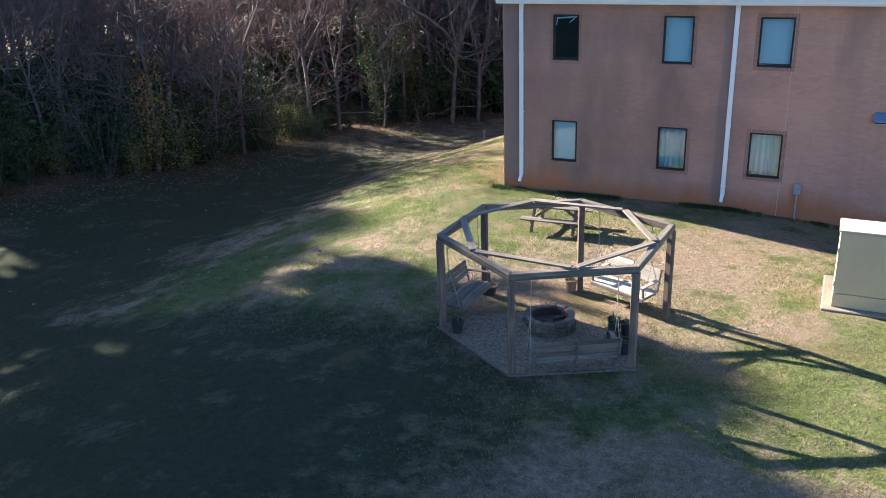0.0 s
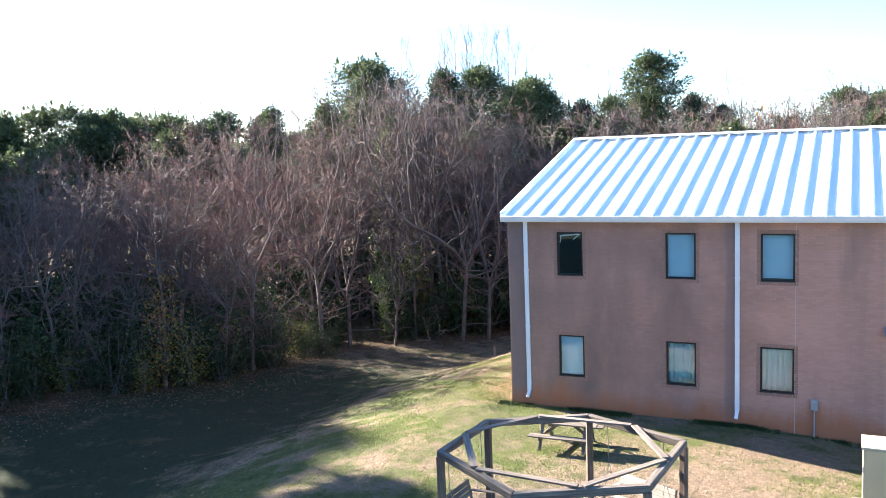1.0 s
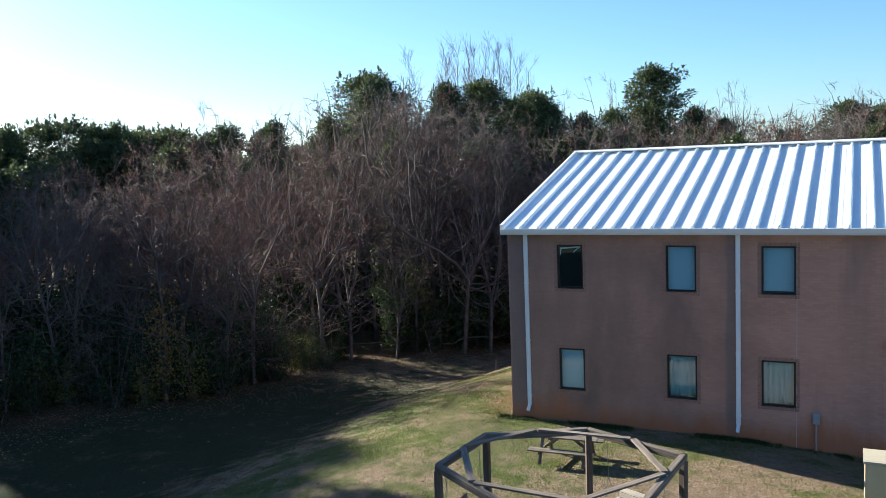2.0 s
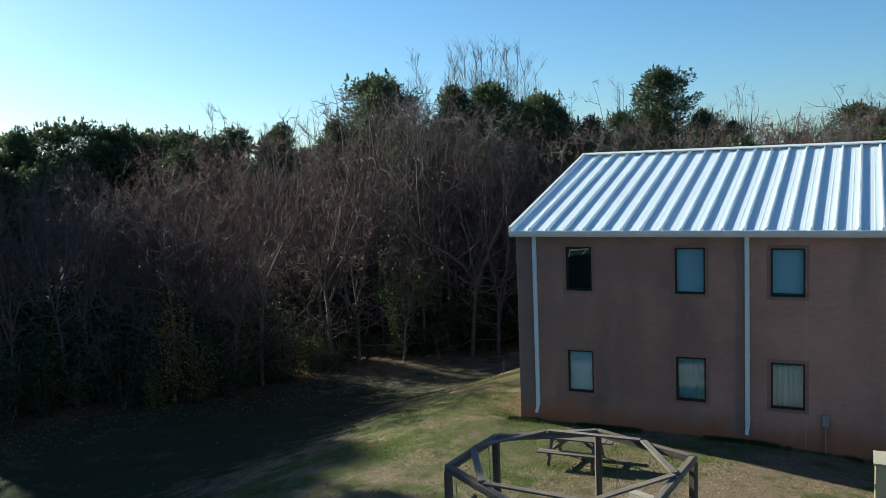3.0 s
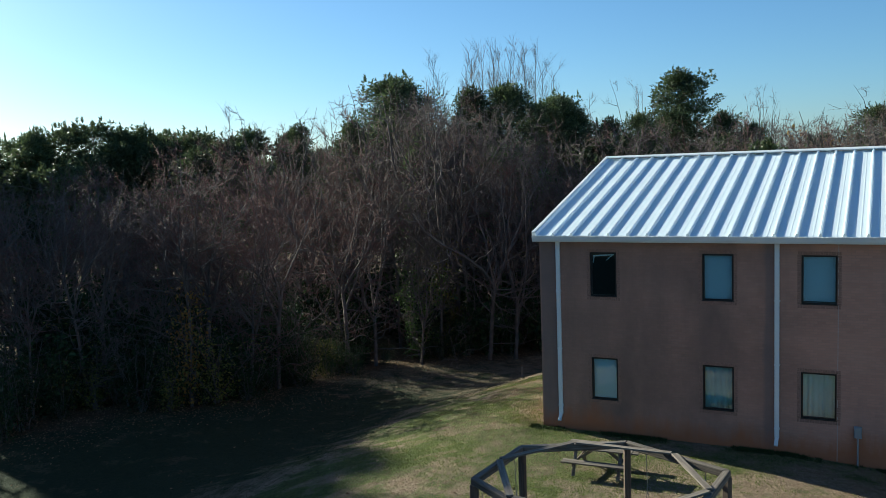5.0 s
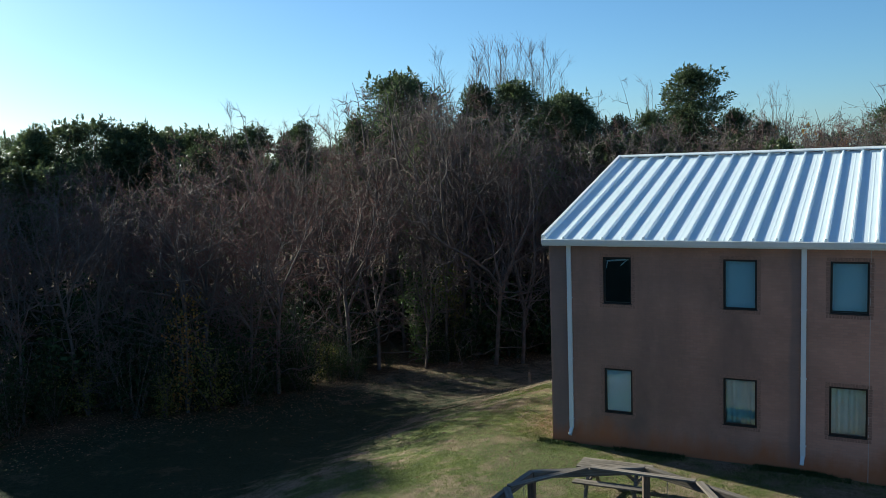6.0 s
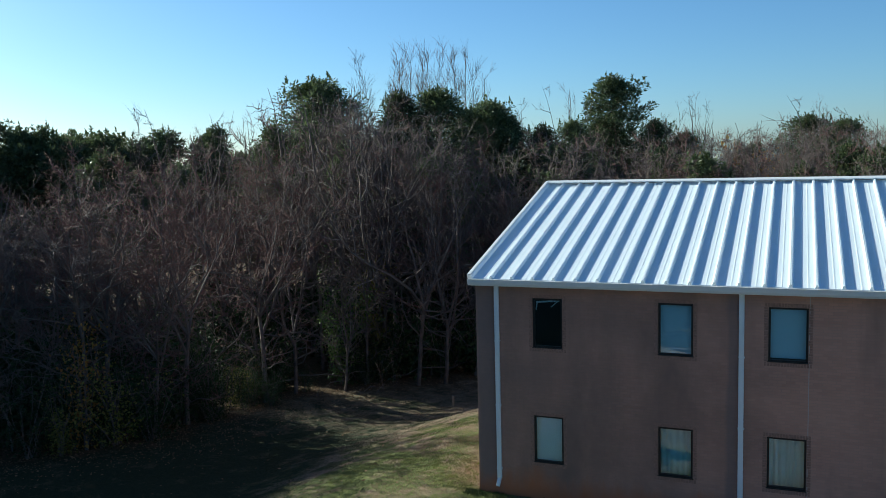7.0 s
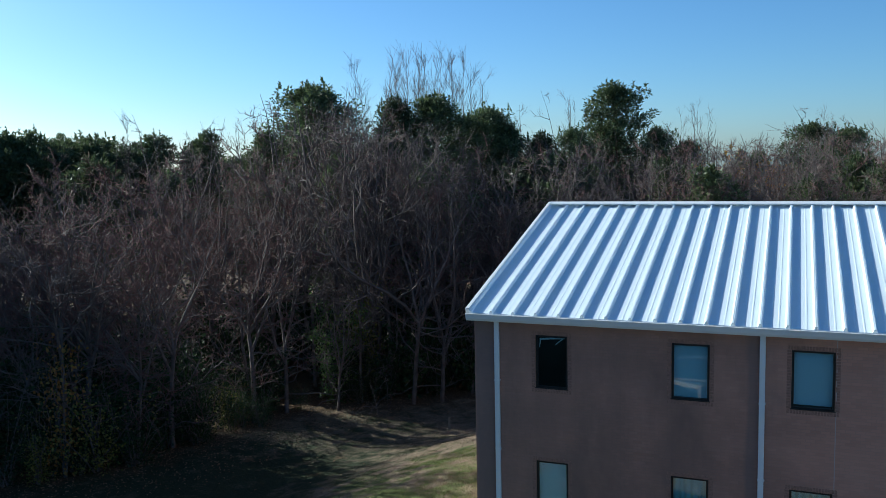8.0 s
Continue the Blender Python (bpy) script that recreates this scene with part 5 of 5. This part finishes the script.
# pines along the far skyline: x, y, top
for x, y, top in ((-65.4, 30.5, 13.5), (-64.0, 32.2, 14.7), (-61.4, 35.5, 15.1), (-58.9, 38.2, 14.7), (-56.7, 40.4, 14.7), (-55.5, 41.7, 14.0), (-54.1, 43.1, 13.6), (-52.2, 44.9, 13.1), (-49.5, 47.0, 14.3),
                  (-46.1, 49.5, 14.4), (-70.0, 33.7, 13.9), (-73.3, 27.1, 14.1), (-50.8, 53.5, 14.0), (-60.1, 45.6, 13.9), (-67.3, 27.9, 13.6), (-63.0, 33.7, 14.3), (-60.4, 37.0, 13.9), (-57.8, 39.2, 14.3),
                  (-66.0, 35.7, 14.5), (-48.2, 48.5, 12.8), (-53.2, 44.2, 13.0), (-43.6, 52.2, 12.6), (-70.6, 23.1, 13.1), (-47.4, 51.5, 13.9), (-51.1, 47.9, 13.6), (-54.8, 44.8, 13.9), (-62.2, 38.4, 14.4),
                  (-68.5, 31.6, 14.3), (-41.1, 54.3, 13.0)):
    plant("pine", PINES, rng.randrange(3), x, y, top - z_at(x, y) + rng.uniform(-0.9, 0.7), rng.uniform(0.95, 1.35))
for x, y, top, wide in ((-33.8, 40.0, 13.6, 0.9), (-28.6, 43.0, 17.6, 1.5), (-24.5, 45.4, 16.2, 1.0), (-21.4, 47.2, 16.3, 1.5), (-17.4, 48.6, 15.4, 1.2), (-31.0, 42.5, 14.8, 1.2), (-15.2, 50.0, 13.8, 1.2), (-13.5, 51.6, 13.0, 1.0), (-9.4, 53.1, 13.5, 0.9),
                        (-5.9, 58.2, 17.6, 1.3), (-9.2, 59.0, 13.9, 1.1), (-3.0, 60.0, 13.4, 1.0), (-1.3, 59.0, 12.2, 0.9), (2.7, 80.0, 11.2, 0.5), (9.6, 72.0, 13.8, 1.3), (12.2, 70.0, 13.2, 1.2), (-30.0, 44.5, 15.6, 1.1), (-18.8, 52.0, 15.0, 1.1)):
    plant("round", ROUND, rng.randrange(2), x, y, top - z_at(x, y), wide)
for x, y, top in ((-40.4, 32.0, 15.0), (-39.8, 50.0, 15.6), (-36.8, 51.0, 17.2), (-29.8, 54.0, 21.3), (-26.4, 56.0, 21.0), (-23.2, 57.0, 21.6), (-20.0, 58.0, 20.2), (-17.8, 62.0, 15.8), (-12.0, 60.0, 17.2), (-0.5, 64.0, 16.0), (10.6, 66.0, 15.4),
                  (-28.0, 57.5, 21.8), (-25.6, 60.5, 22.2), (-23.9, 61.0, 22.6), (-29.3, 60.0, 21.4), (-21.0, 56.8, 21.6), (-26.0, 57.6, 22.4), (-24.4, 55.6, 21.8), (-31.4, 59.0, 20.2), (-27.0, 62.0, 22.0), (-22.2, 62.0, 22.2), (-21.5, 60.0, 21.2), (-24.8, 58.5, 20.4), (-18.9, 59.5, 19.6), (-27.2, 55.0, 20.2), (-22.4, 55.5, 19.9), (-38.2, 48.0, 15.4), (-2.6, 66.0, 15.2)):
    plant("pole", POLES, rng.randrange(3), x - (1.6 if top > 19 else 0.0), y, top - z_at(x, y), rng.uniform(0.9, 1.3))
# bare crowns that stand out against the sky: x, y, top
for x, y, top, wide in ((0.0, 57.5, 15.3, 0.75), (-11.5, 56.3, 16.6, 0.6), (-16.0, 57.1, 16.0, 0.7), (10.5, 53.1, 14.1, 1.25), (8.7, 51.1, 12.8, 1.0), (-36.6, 30.3, 14.6, 0.95), (-40.9, 49.5, 15.4, 0.9),
                        (-36.6, 49.9, 16.8, 0.8), (-37.4, 37.3, 13.5, 0.8), (1.6, 56.6, 12.2, 0.8), (13.5, 52.0, 13.4, 1.1)):
    plant("bare", FANS, rng.randrange(2), x, y, top - z_at(x, y), wide, "spreading leafless tree that rises above the wood")
# belts of pines fill the wood behind the bare trees
for k in range(64):
    b = radians(-12 + 66 * (k + rng.random()) / 64)
    d = rng.uniform(62, 95) if b < radians(30) else rng.uniform(86, 112)
    x, y = 10.4 - d * math.sin(b), -26.9 + d * math.cos(b)
    if wood_edge(x, y) > 4 and not (sun_lane(x, y, 1.7) and x > -52):
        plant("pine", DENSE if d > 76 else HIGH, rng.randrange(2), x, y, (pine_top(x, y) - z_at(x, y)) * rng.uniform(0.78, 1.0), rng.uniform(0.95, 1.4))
# these pines are added only to darken the wood's left
for k in range(14):
    x, y = rng.uniform(-54, -31), -4 + 13 * (k + rng.random()) / 14
    if sun_lane(x, y, 1.6) or y < 3 - 0.296 * (x + 32):
        continue
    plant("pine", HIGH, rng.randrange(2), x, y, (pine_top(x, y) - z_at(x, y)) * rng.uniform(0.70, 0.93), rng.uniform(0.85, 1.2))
for k in range(14):
    b, d = radians(39 + 17 * (k + rng.random()) / 14), rng.uniform(82, 98)
    x, y = 10.4 - d * math.sin(b), -26.9 + d * math.cos(b)
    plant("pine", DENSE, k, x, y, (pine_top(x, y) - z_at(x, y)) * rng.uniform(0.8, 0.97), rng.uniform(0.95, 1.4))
# trees beyond the building
for k in range(46):
    b = radians(-11 + 23 * (k + rng.random()) / 46)
    d = rng.uniform(70, 105)
    x, y = 10.4 - d * math.sin(b), -26.9 + d * math.cos(b)
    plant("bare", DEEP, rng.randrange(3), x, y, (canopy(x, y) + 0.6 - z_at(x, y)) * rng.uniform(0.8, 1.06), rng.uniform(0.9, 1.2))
# unseen tall pines and bare trees, added out of view to shade the foot of the lawn
random.seed(SHADE_SEED)
shade = random.Random(SHADE_SEED)
for k in range(22):
    y = 2.2 - 3.1 * k
    x = -44.5 - (k % 2) * (0.5 if k < 6 else 3.0) - shade.uniform(0, 0.8)
    plant("pine", UNSEEN_PINES, (2 if k < 2 else 3) if k < 6 else 0, x, y, (27.6 if k == 0 else 30.0 if k == 1 else 29.8 if k < 6 else 30.5) + shade.uniform(-0.8, 0.8), 1.0)
for k in range(5):
    plant("pine", UNSEEN_PINES, 1, -49.0 - shade.uniform(0, 0.8), 1.6 - 2.0 * k, 28.3 + shade.uniform(-0.3, 0.3), 1.15)
for k in range(6):
    plant("bare", FANS, k, -65.0 - shade.uniform(0, 2), 13.6 + 1.25 * k, 29.3 + shade.uniform(-0.8, 0.8), 0.5)
for k in range(15):
    plant("pine", UNSEEN_PINES, 1, -75.0 - shade.uniform(0, 3), 9.6 + 1.1 * k + shade.uniform(-0.3, 0.3), (33.9 if k < 9 else 32.2) + shade.uniform(-1.0, 0.8), 0.66)
for k in range(4, 9):
    plant("bare", BARE, k, -39.0 - shade.uniform(0, 3), 3.0 - 1.9 * k + shade.uniform(-0.4, 0.4), 22.0 + shade.uniform(-1.5, 1.5), 0.8)
for k in range(7):
    y = 4 - k * 3.6
    x = float(np.interp(y, [-30, -8, 2], [-32, -31, -29])) - shade.uniform(0, 8)
    plant("bare", DEEP, shade.randrange(3), x, y, shade.uniform(11, 15), 1.1)

# bushes along the wood's edge and under its trees
planted = 0
tries = 0
while planted < 105 and tries < 20000:
    tries += 1
    x, y = rng.uniform(-50, 14), rng.uniform(-3, 50)
    inside = float(wood_edge(x, y))
    b = math.degrees(math.atan2(10.4 - x, y + 26.9))
    if not 0.2 < inside < 5 or not -2 < b < 56 or (x > 0 and y < 34):
        continue
    if 16 < b < 33 and (inside < 2 or rng.random() < 0.5):
        continue
    if sun_lane(x, y, 1.3) and rng.random() < 0.6:
        continue
    planted += 1
    left_in_view = max(0.0, min(1.0, (b - 32) / 8))
    plant("bush", BUSHES, rng.choice((0, 0, 0, 1, 1, 1, 2)), x, y, rng.uniform(1.8, 3.4) + 2.6 * left_in_view * rng.random(), rng.uniform(0.9, 1.4))
planted = 0
while planted < 165:
    x, y = rng.uniform(-56, 16), rng.uniform(0, 56)
    inside = float(wood_edge(x, y))
    b = math.degrees(math.atan2(10.4 - x, y + 26.9))
    if not 2.0 < inside < 20 or not -3 < b < 72 or (x > 0 and y < 34) or sun_lane(x, y, 1.6):
        continue
    if b < 33 and inside < 2.6:
        continue
    planted += 1
    plant("thicket", THICKETS, planted, x, y, rng.uniform(3.0, 5.5) + (1.5 if inside > 8 else 0.0), rng.uniform(0.9, 1.3))
for k in range(26):
    x = -23 - 27 * (k // 2 + rng.random()) / 13
    y = (7.3 if k % 2 else 13.6) - 0.296 * x + rng.uniform(-0.7, 0.7)
    if wood_edge(x, y) > 1.5:
        plant("thicket", THICKETS, k, x, y, rng.uniform(3.2, 4.6), rng.uniform(1.0, 1.4))
plant("bush", [leafy_bush(51, 7, 2.6, 3600, "laurel", 0.16, "evergreen_tree")], 0, -17.4, 23.0, 7.2, 1.0, "young broadleaf evergreen tree at the wood edge")
plant("bush", [leafy_bush(52, 6, 1.3, 1500, "olive", 0.15, "yellowing_tree")], 0, -16.3, 24.6, 8.8, 0.8, "young tree that keeps yellow-green leaves")
plant("bush", [leafy_bush(53, 5, 1.0, 700, "rust", 0.14, "rusty_sapling")], 0, -21.7, 6.2, 7.0, 0.8, "sapling that keeps some rust-coloured leaves")
plant("bush", [leafy_bush(54, 9, 2.4, 1300, "rust", 0.24, "rusty_tree")], 0, 3.7, 53.4, 14.0, 0.9, "tree that keeps its rust-brown leaves beyond the roof")


# ---- grass and fallen leaves ----
def blades(name, seed, count, area, material, label, tall, keep):
    rng = np.random.default_rng(seed)
    x, y = rng.uniform(area[0], area[1], count), rng.uniform(area[2], area[3], count)
    ok = keep(x, y, rng.uniform(0, 1, count))
    x, y = x[ok], y[ok]
    n = len(x)
    z = height(x, y)
    a = rng.uniform(0, 2 * np.pi, n)
    h = rng.uniform(0.5, 1.2, n) * tall
    w = rng.uniform(0.007, 0.015, n) * (tall / 0.05) ** 0.5
    lean = rng.normal(0, 0.6, (2, n)) * h
    p = np.stack([x, y, z - 0.004], 1)
    s = np.stack([np.cos(a) * w, np.sin(a) * w, np.zeros(n)], 1)
    t = np.stack([x + lean[0], y + lean[1], z + h], 1)
    v = np.stack([p - s, p + s, t], 1).reshape(-1, 3)
    tagged(new(name, fast_mesh(name, v, np.arange(3 * n).reshape(-1, 3), M[material])), label, "grass", kind="stuff")


def patchy(x, y):
    wave = 0.27 * np.sin(x * 0.8 + 2 * np.sin(y * 0.45)) + 0.25 * np.sin(y * 1.1 + 1.7 * np.sin(x * 0.6 + 1)) + 0.2 * np.sin(2.3 * x + 1.9 * np.sin(1.7 * y)) * np.sin(2.1 * y + 1.3 * x)
    return np.clip(0.5 + 2.2 * (wave + 0.14 * np.sin(5.1 * x + 2.3 * np.sin(4.3 * y)) * np.sin(4.7 * y + 1.9 * np.sin(3.9 * x))), 0, 1)


def off_pad(x, y):
    return (np.hypot(x - CENTRE.x, y - CENTRE.y) > 2.15) & ~((x > 10.4) & (y > -7.7) & (y < -5.1)) & ~((x > -0.05) & (y > -0.01))


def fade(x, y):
    """Thins the blades out towards the ground that is painted dark as shade."""
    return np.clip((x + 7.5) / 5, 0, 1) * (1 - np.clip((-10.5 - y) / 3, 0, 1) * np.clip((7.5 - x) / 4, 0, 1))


blades("grass", 61, 300000, (-6, 13, -18, 9), "grass", "short green winter grass", 0.042, lambda x, y, u: off_pad(x, y) & (u < (0.06 + 0.85 * patchy(x, y) ** 1.3) * fade(x, y)))
blades("dry_grass", 62, 240000, (-4, 13, -18, 7), "straw", "short straw-coloured dormant grass", 0.03, lambda x, y, u: off_pad(x, y) & (u < (1.0 - 0.95 * patchy(x, y)) * fade(x, y)))
# dark blades carry the painted shade into the grass
blades("moss_grass", 64, 165000, (-24, 8, -25, 22), "shade_blade", "grass painted dark where the wood's shade falls", 0.04, lambda x, y, u: off_pad(x, y) & (wood_edge(x, y) < 0.5) & (u < (1.05 - fade(x, y)) * (0.35 + 0.65 * patchy(x * 1.7, y * 1.7))))
blades("weeds", 63, 22000, (-0.4, 12.5, -0.45, -0.01), "weed", "rank weeds along the foot of the wall", 0.085, lambda x, y, u: u < 0.9 * np.clip(1 + y / 0.5, 0.1, 1) * np.clip(patchy(x * 2.2, y + 3) * 1.3 - 0.15, 0, 1))


def fallen_leaves(seed, count):
    rng = np.random.default_rng(seed)
    x, y = rng.uniform(-36, 2, count), rng.uniform(-10, 32, count)
    e = wood_edge(x, y)
    ok = (rng.uniform(0, 1, count) < np.clip(0.85 + e / 6, 0.02, 1)) & (e < 8)
    x, y = x[ok], y[ok]
    n = len(x)
    p = np.stack([x, y, height(x, y) + 0.012], 1)
    a = rng.uniform(0, 2 * np.pi, n)
    s = rng.uniform(0.03, 0.075, n)
    u = np.stack([np.cos(a) * s, np.sin(a) * s, rng.uniform(-0.3, 0.5, n) * s], 1)
    w = np.stack([-np.sin(a) * s * 0.6, np.cos(a) * s * 0.6, rng.uniform(-0.2, 0.5, n) * s], 1)
    v = np.stack([p - u, p - w, p + u, p + w], 1).reshape(-1, 3)
    tagged(new("fallen_leaves", fast_mesh("fallen_leaves", v, np.arange(4 * n).reshape(-1, 4), M["dead_leaf"])), "brown fallen leaves by the edge of the wood", "leaves", kind="stuff")


fallen_leaves(71, 60000)
